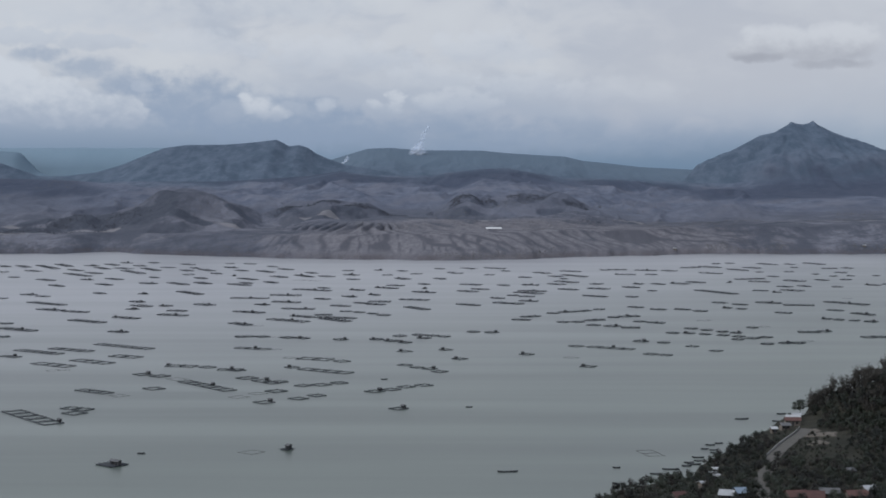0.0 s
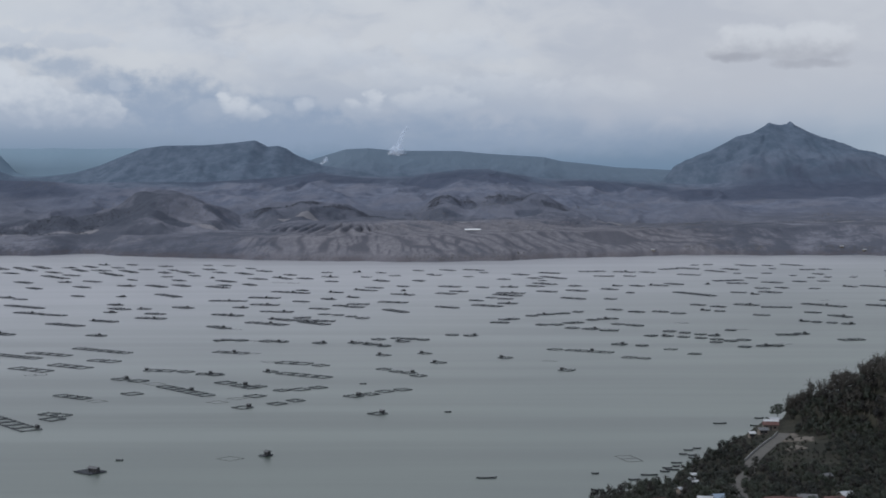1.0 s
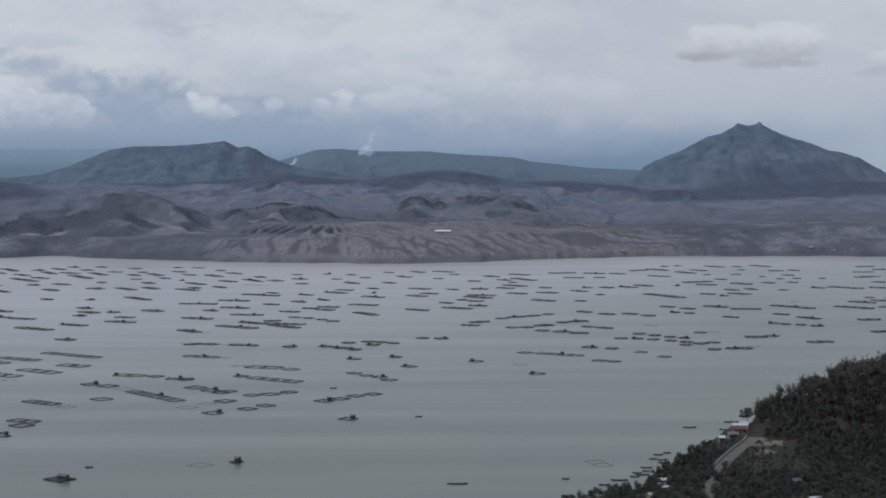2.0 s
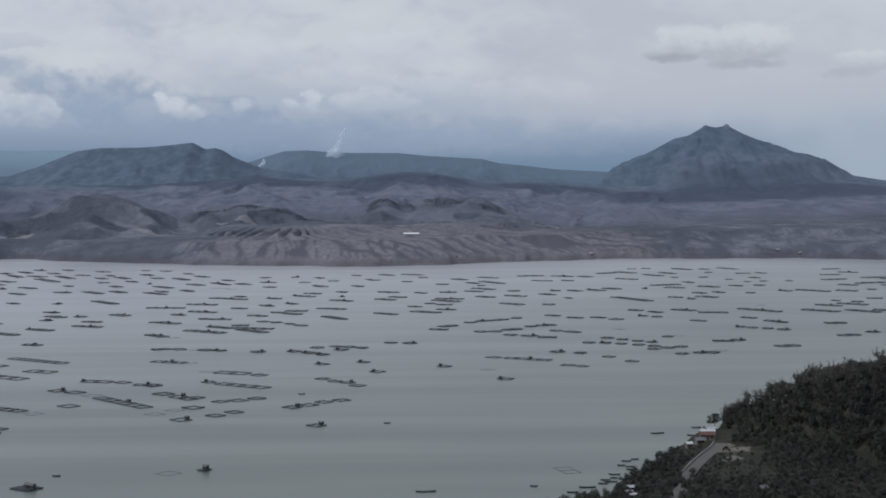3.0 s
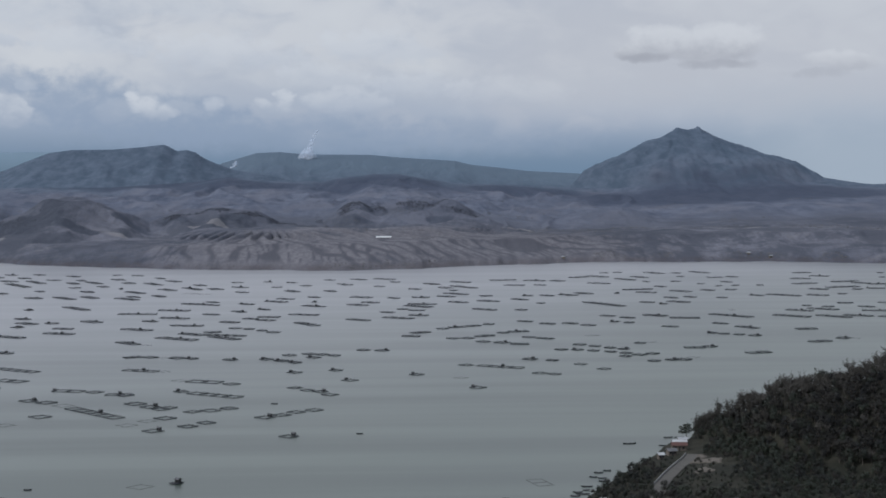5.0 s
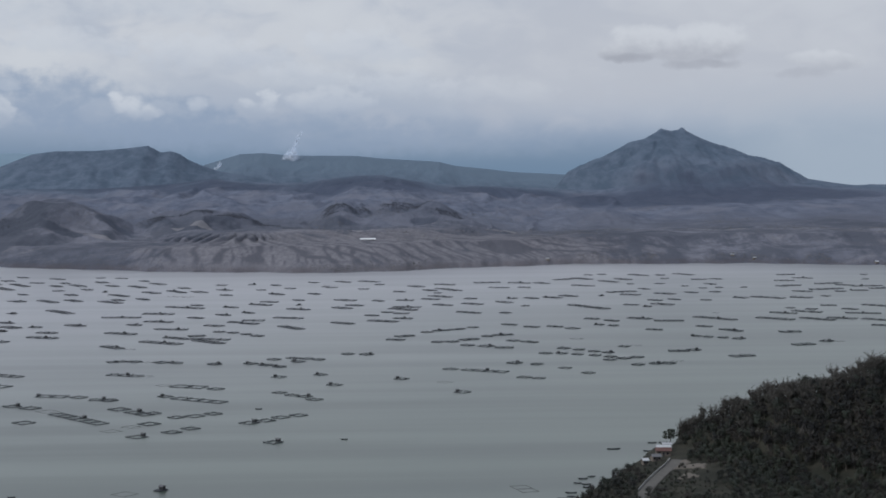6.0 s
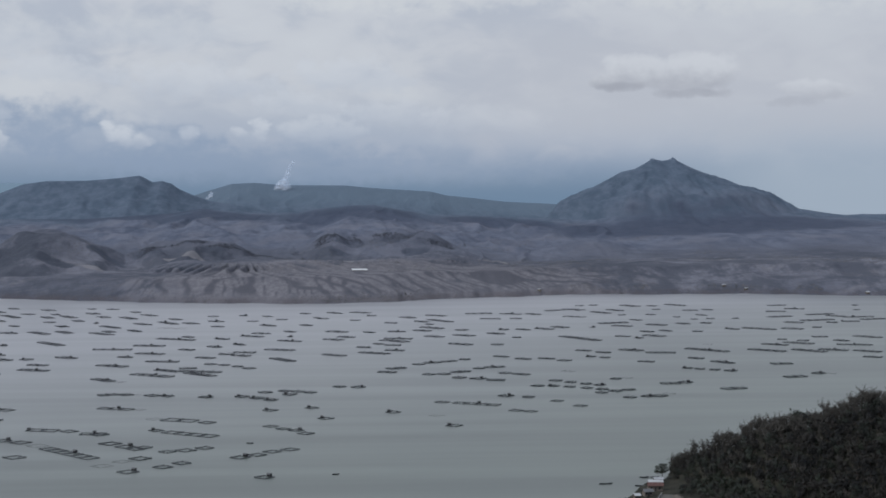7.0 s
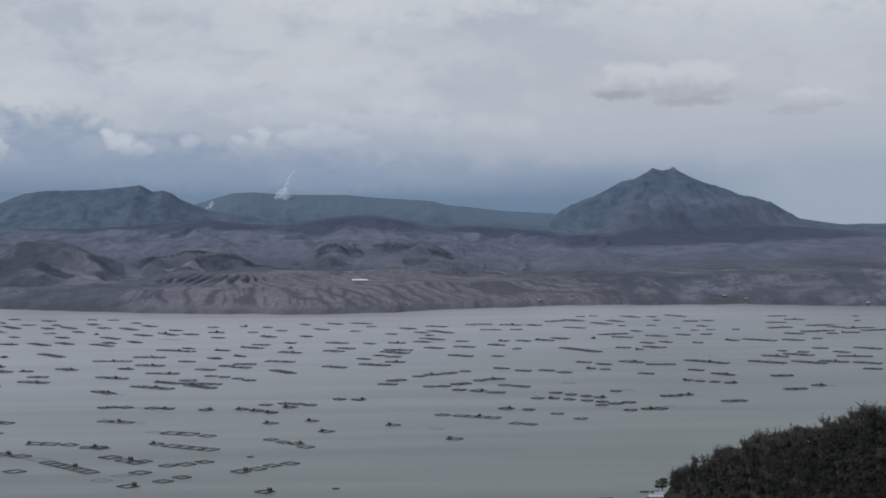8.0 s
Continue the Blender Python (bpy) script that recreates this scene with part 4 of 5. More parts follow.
raft(-133, 1675, 5, 8.4, -33, hut=0.5)
raft(-87, 1675, 2, 7.4, -43, hut=0.0)
raft(128, 1683, 2, 9.8, -47)
raft(38, 1686, 2, 8.7, -40)
raft(160, 1694, 2, 10.6, -45)
house_raft(-19, 1696, 5)
raft(-123, 1702, 2, 6.5, -47)
raft(-58, 1704, 3, 8.4, -41, hut=0.0)
raft(195, 1713, 2, 9.2, -58)
raft(411, 1720, 1, 8.2, -49)
raft(357, 1723, 2, 7.5, -54)
raft(379, 1731, 2, 7.1, -62)
raft(-406, 1734, 3, 7.9, -53)
raft(-50, 1738, 2, 8.7, -30)
raft(64, 1741, 2, 6.5, -50)
raft(521, 1744, 2, 10.6, -38)
raft(455, 1746, 2, 7.4, -55, hut=0.0)
raft(93, 1747, 2, 8.4, -17, hut=0.5)
raft(485, 1747, 4, 9.3, -47)
raft(-216, 1749, 4, 8.6, -50)
raft(-360, 1752, 3, 8.3, -52)
raft(30, 1753, 2, 10.8, -37)
raft(-20, 1758, 2, 6.5, -50)
raft(121, 1759, 2, 9.1, -42)
raft(553, 1760, 1, 7.8, -39)
raft(164, 1762, 1, 9.9, -43)
raft(209, 1762, 1, 8.3, -39, hut=0.0)
raft(230, 1762, 2, 7.8, -55)
raft(-283, 1764, 4, 9.1, -56)
raft(254, 1768, 2, 9.9, -50, hut=0.0)
raft(-316, 1769, 2, 9.6, -41, hut=0.5)
raft(-258, 1773, 3, 9.3, -58)
raft(-212, 1776, 2, 8.9, -61)
raft(-186, 1785, 3, 7.7, -62)
house_raft(310, 1786, 6)
raft(274, 1789, 2, 10.4, -58)
raft(134, 1794, 3, 9.5, -50)
raft(345, 1799, 2, 10.3, -28)
raft(386, 1811, 2, 11.0, -49)
raft(-149, 1818, 3, 9.9, -32, old=True)
raft(419, 1824, 2, 7.6, -58)
raft(-439, 1824, 3, 9.7, -51)
raft(591, 1826, 1, 9.3, -44)
raft(-394, 1827, 2, 7.1, -37, hut=0.5)
raft(447, 1830, 1, 9.5, -41)
raft(548, 1830, 2, 9.8, -43)
raft(-100, 1834, 2, 6.8, -38)
raft(-366, 1838, 3, 8.1, -43)
raft(617, 1840, 2, 9.2, -6, hut=0.0)
raft(-218, 1840, 4, 8.4, -55)
raft(343, 1842, 4, 8.5, 20)
raft(135, 1843, 1, 6.7, -50)
raft(-3, 1844, 2, 8.2, -62)
raft(-45, 1844, 2, 10.3, -62, hut=0.0)
raft(-272, 1853, 2, 9.7, -62)
raft(585, 1861, 4, 10.0, 18)
raft(-326, 1863, 2, 6.5, -53)
raft(93, 1867, 2, 6.5, -25)
raft(-486, 1869, 1, 9.0, -44)
raft(661, 1871, 5, 8.9, 17)
raft(-186, 1876, 3, 9.2, -55)
raft(377, 1882, 2, 7.0, -61, old=True)
raft(-133, 1883, 2, 11.0, -61)
raft(129, 1884, 2, 9.2, -62)
raft(447, 1888, 1, 6.5, -42)
raft(-159, 1890, 5, 8.2, -62, hut=0.0)
house_raft(-240, 1893, 5)
raft(151, 1894, 5, 8.8, -62)
raft(468, 1895, 1, 6.9, -48)
raft(498, 1896, 1, 6.5, -46)
raft(648, 1904, 4, 8.8, 9, hut=0.5)
raft(-64, 1907, 1, 8.9, -43)
raft(-423, 1910, 7, 9.0, -55)
raft(-106, 1910, 2, 9.2, -47, hut=0.5)
raft(54, 1911, 1, 9.0, -39)
raft(-295, 1915, 1, 9.9, -48)
raft(212, 1918, 3, 7.6, -16)
raft(242, 1918, 2, 6.5, -27)
raft(557, 1918, 3, 10.3, 26)
raft(626, 1921, 2, 10.2, -45)
raft(434, 1923, 1, 6.5, -45)
raft(-31, 1928, 1, 9.5, -47)
raft(-265, 1931, 2, 8.8, -62)
raft(17, 1938, 1, 9.9, -42)
raft(315, 1940, 3, 8.9, -39)
raft(-411, 1941, 3, 9.1, -49)
raft(-155, 1945, 2, 9.2, -62)
raft(117, 1946, 2, 11.0, -62)
raft(616, 1950, 4, 8.9, 23)
raft(471, 1951, 2, 7.2, -62)
raft(10, 1953, 1, 6.7, -40)
raft(-368, 1960, 7, 9.5, -61)
raft(-522, 1960, 1, 8.9, -45)
raft(376, 1962, 1, 6.5, -46)
raft(412, 1965, 1, 8.7, -50)
raft(-212, 1971, 4, 9.2, -62)
raft(153, 1975, 3, 8.5, -41)
raft(-49, 1982, 2, 6.6, -56)
raft(75, 1982, 1, 8.4, -41)
raft(-492, 1982, 3, 8.7, -47)
raft(272, 1987, 2, 9.6, -60)
raft(-309, 1989, 3, 8.4, -62)
raft(-243, 1989, 2, 10.1, -62)
raft(-114, 1989, 1, 9.7, -46)
raft(245, 1994, 3, 8.4, -30, hut=0.5)
raft(-444, 1996, 4, 8.3, -55)
raft(-285, 1996, 4, 9.1, -62)
raft(-78, 1997, 1, 7.2, -42, hut=0.5)
raft(577, 2004, 3, 7.8, -6)
raft(207, 2005, 3, 10.1, 14, old=True)
raft(358, 2006, 4, 8.1, -62)
raft(-356, 2011, 6, 8.6, -62)
raft(-192, 2015, 3, 8.5, -54)
raft(685, 2019, 1, 6.5, -40)
raft(-4, 2023, 2, 6.5, -48)
raft(-393, 2030, 3, 10.4, -48)
raft(32, 2031, 3, 7.9, -57)
raft(476, 2033, 2, 8.6, 0)
raft(-420, 2034, 5, 8.7, -62)
raft(64, 2035, 3, 9.2, -41)
raft(-306, 2038, 2, 8.0, -62)
raft(500, 2041, 2, 7.4, -62)
raft(383, 2045, 3, 8.6, -62)
raft(613, 2047, 3, 7.9, -27, hut=0.5)
raft(-341, 2048, 2, 8.3, -32)
raft(307, 2049, 3, 8.7, 35)
raft(-263, 2050, 2, 11.0, -62)
raft(437, 2053, 1, 7.3, -39)
raft(-493, 2058, 9, 9.1, -62)
raft(333, 2061, 3, 10.5, -59)
raft(-526, 2070, 4, 9.9, -61)
raft(-214, 2070, 2, 8.0, -62)
raft(-551, 2073, 3, 10.0, -61)
raft(-383, 2086, 2, 10.7, -61)
house_raft(-444, 2088, 21)
raft(-481, 2095, 6, 9.4, -62)
raft(711, 2103, 1, 6.5, -49)
raft(-422, 2107, 4, 8.4, -59)
raft(610, 2113, 3, 7.8, 19)
raft(-327, 2115, 2, 10.2, -52)
raft(445, 2119, 2, 6.8, -60)
raft(417, 2123, 3, 10.2, -62)
raft(-248, 2124, 2, 7.1, -27)
raft(353, 2131, 1, 8.6, -40)
raft(479, 2132, 4, 8.5, -62)
raft(-275, 2133, 1, 8.2, -40)
raft(372, 2140, 1, 8.9, -48)
raft(-412, 2149, 2, 9.1, -56, hut=0.5)
raft(-376, 2150, 2, 8.8, -57)

# the rafts close under the island, too many and too small to tell apart, as one mesh
bm = bmesh.new()
for m, size, hut in far_cells:
    for source in (CELL, RAIL):
        start = len(bm.verts)
        bm.from_mesh(source)
        bm.verts.ensure_lookup_table()
        for v in bm.verts[start:]:
            v.co = m @ Vector((v.co.x * size, v.co.y * size, v.co.z * 1.45))
    if hut:
        start = len(bm.verts)
        bm.from_mesh(HUT[0]), bm.from_mesh(HUT[1])
        bm.verts.ensure_lookup_table()
        for v in bm.verts[start:]:
            v.co = m @ Vector((v.co.x * 0.6, v.co.y * 0.6 + size / 2, v.co.z * 0.6))
tagged(new("distant_fish_cages", mesh_of(bm, "distant_fish_cages", BAMBOO)), "scattered dark fish cage rafts near the island's beach", "fish cages", kind="stuff")


# ---------------------------------------------------------------- headland: road, bare slope, houses, boats
ROAD_LINE = ((170, 769), (165, 754), (156.5, 735), (146.5, 710), (139, 689), (132, 661), (126, 641), (119.5, 617), (116.5, 596), (116, 575))


def ribbon(name, line, left, right, lift, material, thick=0.25):
    """A strip laid along a line over the ground, from left to right of it."""
    pts = []
    for (x0, y0), (x1, y1) in zip(line, line[1:]):
        for k in range(6):
            pts.append((x0 + (x1 - x0) * k / 6, y0 + (y1 - y0) * k / 6))
    pts.append(line[-1])
    bm = bmesh.new()
    rows = []
    for i, (x, y) in enumerate(pts):
        a, b = pts[max(i - 1, 0)], pts[min(i + 1, len(pts) - 1)]
        d = Vector((b[0] - a[0], b[1] - a[1], 0)).normalized()
        side = Vector((-d.y, d.x, 0))
        z = at_ground(x, y)
        row = [Vector((x, y, z + lift)) + side * s for s in (left, right)]
        rows.append([bm.verts.new(p) for p in row] + [bm.verts.new(p - Vector((0, 0, thick))) for p in row])
    for p, q in zip(rows, rows[1:]):
        for i, j in ((0, 1), (1, 3), (3, 2), (2, 0)):
            bm.faces.new((p[i], p[j], q[j], q[i]))
    bmesh.ops.recalc_face_normals(bm, faces=bm.faces)
    return mesh_of(bm, name, material)


tagged(new("road", ribbon("road", ROAD_LINE, -2.7, 2.7, 0.7, ROAD, 2.5)), "pale dusty concrete road along the shore", "road", kind="structure")
tagged(new("parapet_trim", ribbon("parapet_trim", ROAD_LINE[:5], -3.2, -2.9, 1.5, KERB, 3.3)), "low pale concrete parapet on the road's lake side", "parapet", kind="structure")

xs, ys = np.linspace(150, 194, 44), np.linspace(690, 772, 58)
gx, gy = np.meshgrid(xs, ys)
ragged = np.minimum(np.hypot((gx - 172) / 7, (gy - 743) / 12), np.hypot((gx - 164) / 5, (gy - 716) / 8)) + 0.8 * fractal(gx / 5, gy / 8, 4, 91, 0.6)
gz = shore_height(gx, gy) + np.where(ragged < 1, 0.35, -1.5)
verts = np.stack([gx, gy, gz], -1).reshape(-1, 3).tolist()
tagged(new("bare_slope_ground", sheet("bare_slope_ground", verts, grid_faces(44, 58), SCAR)), "bare pale soil cut beside the road", "soil", kind="structure")

BUILT = []


def house(x, y, wide, deep, tall, roof_material, heading):
    """A small gabled house of one storey, with a door, windows and an overhanging sheet roof."""
    z = at_ground(x, y)
    BUILT.append((x, y, max(wide, deep) / 2 + 2.0))
    tint = {"bright_roof_sheet": "bright grey", "rusty_red_roof": "rusty red", "blue_roof_sheet": "faded blue"}.get(roof_material.name, "dark grey")
    base = tagged(new("house"), "small plastered house with a %s sheet roof" % tint, "house", "houses by the shore")
    base.matrix_basis = pose(x, y, z, 0, 0, heading)
    w, d, rise_ = wide / 2, deep / 2, deep * 0.22
    bm = bmesh.new()
    foot = [bm.verts.new(p) for p in ((-w, -d, -1.5), (w, -d, -1.5), (w, d, -1.5), (-w, d, -1.5))]
    head = [bm.verts.new(p) for p in ((-w, -d, tall), (w, -d, tall), (w, d, tall), (-w, d, tall))]
    gable = [bm.verts.new((-w, 0, tall + rise_)), bm.verts.new((w, 0, tall + rise_))]
    bm.faces.new(foot[::-1])
    bm.faces.new((foot[0], foot[1], head[1], head[0])), bm.faces.new((foot[2], foot[3], head[3], head[2]))
    bm.faces.new((foot[1], foot[2], head[2], gable[1], head[1])), bm.faces.new((foot[3], foot[0], head[0], gable[0], head[3]))
    part("wall", mesh_of(bm, "wall", PLASTER), base)
    bm = bmesh.new()
    o = 0.5
    drop = o * rise_ / d
    for s in (-1, 1):
        lower = [Vector((-w - o, s * (d + o), tall - drop)), Vector((w + o, s * (d + o), tall - drop))]
        upper = [Vector((w + o, 0, tall + rise_)), Vector((-w - o, 0, tall + rise_))]
        quad = lower + upper
        a = [bm.verts.new(p + Vector((0, 0, 0.03))) for p in quad]
        b = [bm.verts.new(p + Vector((0, 0, 0.15))) for p in quad]
        bm.faces.new(a), bm.faces.new(b)
        for i in range(4):
            bm.faces.new((a[i], a[(i + 1) % 4], b[(i + 1) % 4], b[i]))
    bmesh.ops.recalc_face_normals(bm, faces=bm.faces)
    part("roof", mesh_of(bm, "roof", roof_material), base)
    for k, px in enumerate((-0.55 * w, 0.55 * w)):
        bm = bmesh.new()
        box(bm, px - 0.5, -d - 0.04, 1.0, px + 0.5, -d + 0.02, 2.0)
        part("window", mesh_of(bm, "window", DARK_PANE), base)
    bm = bmesh.new()
    box(bm, -0.42, -d - 0.05, 0.0, 0.42, -d + 0.02, 2.0)
    part("door", mesh_of(bm, "door", HUT_WALL), base)


def boat(x, y, long, heading):
    """A narrow outrigger boat."""
    base = tagged(new("outrigger_boat"), "narrow dark wooden outrigger boat on the water", "boat", "boats along the shore")
    base.matrix_basis = pose(x, y, 0, 0, 0, heading)
    half = long / 2
    bm = bmesh.new()
    rings = []
    for k in range(9):
        t = -1 + k / 4
        wide = 0.42 * math.sqrt(max(0.02, 1 - t * t))
        sheer = 0.38 + 0.22 * t * t
        rings.append([bm.verts.new((half * t, s * wide * f, z)) for s, f, z in ((-1, 1, sheer), (-1, 0.6, -0.15), (1, 0.6, -0.15), (1, 1, sheer))])
    for p, q in zip(rings, rings[1:]):
        for i in range(3):
            bm.faces.new((p[i], p[i + 1], q[i + 1], q[i]))
        bm.faces.new((p[3], p[0], q[0], q[3]))
    bm.faces.new(rings[0]), bm.faces.new(rings[-1][::-1])
    part("hull", mesh_of(bm, "hull", HULL), base)
    for s in (-1, 1):
        bm = bmesh.new()
        rod(bm, (-half * 0.8, s * 1.7, 0.08), (half * 0.8, s * 1.7, 0.08), 0.09, 0.07)
        part("outrigger", mesh_of(bm, "outrigger", BAMBOO), base)
    for t in (-0.35, 0.35):
        bm = bmesh.new()
        rod(bm, (half * t, -1.8, 0.35), (half * t, 1.8, 0.35), 0.06, 0.06)
        part("crossbeam", mesh_of(bm, "crossbeam", BAMBOO), base)


house(102.1, 588.9, 4.8, 6.0, 2.2, PALE_ROOF, -18)
house(107.3, 592.1, 3.6, 6.0, 2.2, BLUE_ROOF, 10)
house(126.2, 586.3, 6.8, 7.0, 2.1, RED_ROOF, 12)
house(132.6, 584.3, 6.0, 8.0, 2.1, RED_ROOF, -8)
house(148.1, 586.9, 7.0, 6.0, 2.2, RED_ROOF, 5)
house(139.1, 589.9, 6.4, 6.0, 2.4, HUT_ROOF, -10)
house(154.2, 594.1, 4.1, 5.0, 2.8, PALE_ROOF, 15)
house(85.7, 593.5, 5.3, 6.0, 2.5, RED_ROOF, 20)
house(98.0, 619.5, 2.4, 2.6, 2.0, PALE_ROOF, 30)
house(106.1, 636.3, 2.2, 2.4, 2.0, PALE_ROOF, -20)
house(174.0, 810.0, 4.4, 3.0, 2.4, PALE_ROOF, 4)
house(170.8, 802.0, 6.6, 3.0, 2.4, PALE_ROOF, -3)
house(168.0, 789.5, 7.0, 5.0, 2.8, RED_ROOF, -6)
house(161.5, 776.0, 4.0, 4.0, 2.4, HUT_ROOF, 6)
house(154.3, 766.3, 2.4, 3.0, 2.4, PALE_ROOF, 8)
house(156.6, 632.9, 3.0, 4.0, 2.4, HUT_ROOF, 20)
house(107.0, 649.7, 2.2, 2.4, 2.0, PALE_ROOF, 0)
house(110.1, 664.8, 2.4, 2.4, 2.0, PALE_ROOF, -5)
boat(120.2, 738.6, 4.3, -4)
boat(124.9, 743.2, 3.6, 9)
boat(109.9, 706.7, 5.1, -7)
boat(119.5, 718.0, 5.2, 3)
boat(117.5, 702.6, 5.0, -5)
boat(119.5, 725.2, 3.7, 1)
boat(104.1, 694.4, 4.3, -1)
boat(101.9, 686.4, 4.2, -12)
boat(105.7, 690.4, 5.9, -5)
boat(94.2, 678.7, 7.0, -1)
boat(88.9, 656.3, 5.8, 1)
boat(92.4, 664.8, 4.3, -4)
boat(69.7, 646.8, 4.2, -4)
boat(164.5, 808.3, 5.2, -5)
boat(171.4, 832.6, 4.8, 6)
boat(177.1, 832.6, 4.8, 11)
boat(148.3, 815.6, 7.0, 8)
boat(116.1, 728.2, 3.5, -8)
boat(72.2, 682.5, 3.2, -4)
boat(26.6, 673.5, 8.5, 5)
boat(-131.7, 716.3, 3.4, -10)
boat(-34.6, 968.7, 4.0, 9)
boat(13.6, 856.2, 3.6, 8)
boat(108.5, 698.5, 3.2, 9)
boat(86.6, 668.5, 4.6, 2)


# ---------------------------------------------------------------- trees
def crown_arrays(rng, height, spread, clumps, leaf):
    """Leaf clumps in an uneven crown: corner points and quads."""
    pts, quads = [], []
    for c in range(clumps):
        a, u = rng.uniform(0, 2 * math.pi), rng.uniform(-0.55, 1)
        r = spread * (0.55 + 0.45 * rng.random()) * math.sqrt(max(0.05, 1 - u * u * 0.8)) * (0.8 + 0.35 * math.sin(3 * a + height))
        centre = np.array([r * math.cos(a), r * math.sin(a), height * (0.64 + 0.33 * u)])
        for k in range(6):
            mid = centre + rng.normal(0, spread * 0.16, 3)
            face = mid - np.array([0, 0, height * 0.5])
            face = face / np.linalg.norm(face) + np.array([0, 0, 0.25]) + rng.normal(0, 0.32, 3)
            e1 = np.cross(face, rng.normal(0, 1, 3))
            e1 /= np.linalg.norm(e1)
            e2 = np.cross(face, e1)
            e2 /= np.linalg.norm(e2)
            s = leaf * rng.uniform(0.6, 1.3)
            n = len(pts)
            pts += [mid - e1 * s, mid + e2 * s * 0.7, mid + e1 * s, mid - e2 * s * 0.7]
            quads.append((n, n + 1, n + 2, n + 3))
    return np.array(pts), np.array(quads)


def trunk_bmesh(rng, height, spread, bare):
    bm = bmesh.new()
    lean = rng.normal(0, 0.25, 2)
    fork = Vector((lean[0], lean[1], height * 0.45))
    rod(bm, (0, 0, -0.8), fork, 0.035 * height, 0.022 * height, 6)
    for k in range(7 if bare else 5):
        a = 2 * math.pi * (k + rng.random() * 0.6) / (7 if bare else 5)
        end = Vector((spread * 0.7 * math.cos(a), spread * 0.7 * math.sin(a), height * rng.uniform(0.7, 0.95)))
        rod(bm, fork, end, 0.020 * height, 0.010 * height, 4)
        if bare:
            for j in range(7):
                t = rng.uniform(0.3, 1.0)
                p = fork.lerp(end, t)
                tip = p + Vector(rng.normal(0, 1, 3)) * spread * 0.3 + Vector((0, 0, spread * 0.25))
                rod(bm, p, tip, 0.013 * height, 0.006 * height, 3)
                for i in range(3):
                    q = p.lerp(tip, rng.uniform(0.4, 1))
                    rod(bm, q, q + Vector(rng.normal(0, 1, 3)) * spread * 0.16 + Vector((0, 0, 0.1)), 0.009 * height, 0.005 * height, 3)
    return bm


KINDS = []
for i, (height, spread, clumps, leaf, leaves, bark) in enumerate((
        (7.0, 2.7, 46, 0.42, LEAF_DRY, BARK), (6.0, 2.5, 40, 0.42, LEAF_DRY, BARK), (7.6, 2.6, 36, 0.38, LEAF_DRY, BARK), (6.6, 2.9, 50, 0.45, LEAF_GREEN, BARK),
        (7.4, 3.0, 54, 0.45, LEAF_GREEN, BARK), (5.2, 2.4, 40, 0.40, LEAF_GREEN, BARK), (7.6, 2.4, 7, 0.25, LEAF_DRY, BARE_BARK), (6.6, 2.2, 5, 0.25, LEAF_DRY, BARE_BARK))):
    rng = np.random.default_rng(100 + i)
    bare = clumps < 10
    pts, quads = crown_arrays(rng, height, spread, clumps, leaf)
    crown_me = sheet("crown", pts.tolist(), quads.tolist(), leaves, False)
    trunk_me = mesh_of(trunk_bmesh(rng, height, spread, bare), "trunk", bark)
    word = "leafless grey twiggy tree" if bare else ("dry brown-leaved tree" if leaves is LEAF_DRY else "dull green broad-leaved tree")
    KINDS.append((word, crown_me, trunk_me))


def near_road(x, y):
    for (x0, y0), (x1, y1) in zip(ROAD_LINE, ROAD_LINE[1:]):
        t = max(0, min(1, ((x - x0) * (x1 - x0) + (y - y0) * (y1 - y0)) / ((x1 - x0) ** 2 + (y1 - y0) ** 2)))
        if math.hypot(x - x0 - t * (x1 - x0), y - y0 - t * (y1 - y0)) < (5.0 if y > 684 else 1.5):
            return True
    return False


rng = np.random.default_rng(7)
spots = []
px_, py_ = (v.ravel() for v in np.meshgrid(np.arange(36, 325, 3.5), np.arange(556, 900, 3.5)))
px_, py_ = px_ + rng.uniform(-1.7, 1.7, len(px_)), py_ + rng.uniform(-1.7, 1.7, len(py_))
edges = np.interp(py_, [p[0] for p in LAND_EDGE], [p[1] for p in LAND_EDGE])
heights = shore_height(px_, py_)
land_only = (px_ - edges > 1.5) & (heights > 0.4)
for x, y, z in zip(px_[land_only].tolist(), py_[land_only].tolist(), heights[land_only].tolist()):
    if near_road(x, y) or (math.hypot((x - 170) / 11, (y - 730) / 34) < 1 and rng.random() < 0.6):
        continue
    if (146 < x < 176 and 748 < y < 806 and rng.random() < 0.75) or (x < 184 and y > 776):
        continue
    if any(math.hypot(x - bx, (y + 2 - by) * 0.9) < br - 1.8 for bx, by, br in BUILT):
        continue
    slope_ = z > 11
    if not slope_ and rng.random() < 0.22:
        continue
    crest_near = abs(y - float(np.interp(x, [p[0] for p in HILL_LINE], [p[1] for p in HILL_LINE]))) < 14
    chance = rng.random()
    if crest_near and chance < 0.5:
        kind = 6 + int(rng.integers(2))
    elif slope_:
        kind = int(rng.integers(3)) if chance < 0.72 else 3 + int(rng.integers(3))
        if chance > 0.95:
            kind = 6 + int(rng.integers(2))
    else:
        kind = 3 + int(rng.integers(3)) if chance < 0.75 else int(rng.integers(3))
    spots.append((x, y, z, kind, rng.uniform(0, 360), rng.uniform(0.65, 1.1) * (1.4 if crest_near and kind > 5 else rng.choice((0.75, 0.85, 1.05)) if crest_near and slope_ else 0.95 if slope_ else 0.78 if y > 690 else 0.62) * (0.42 if 146 < x < 173 and 655 < y < 764 else 0.75 if x < 186 and 655 < y < 764 else 1.0)))
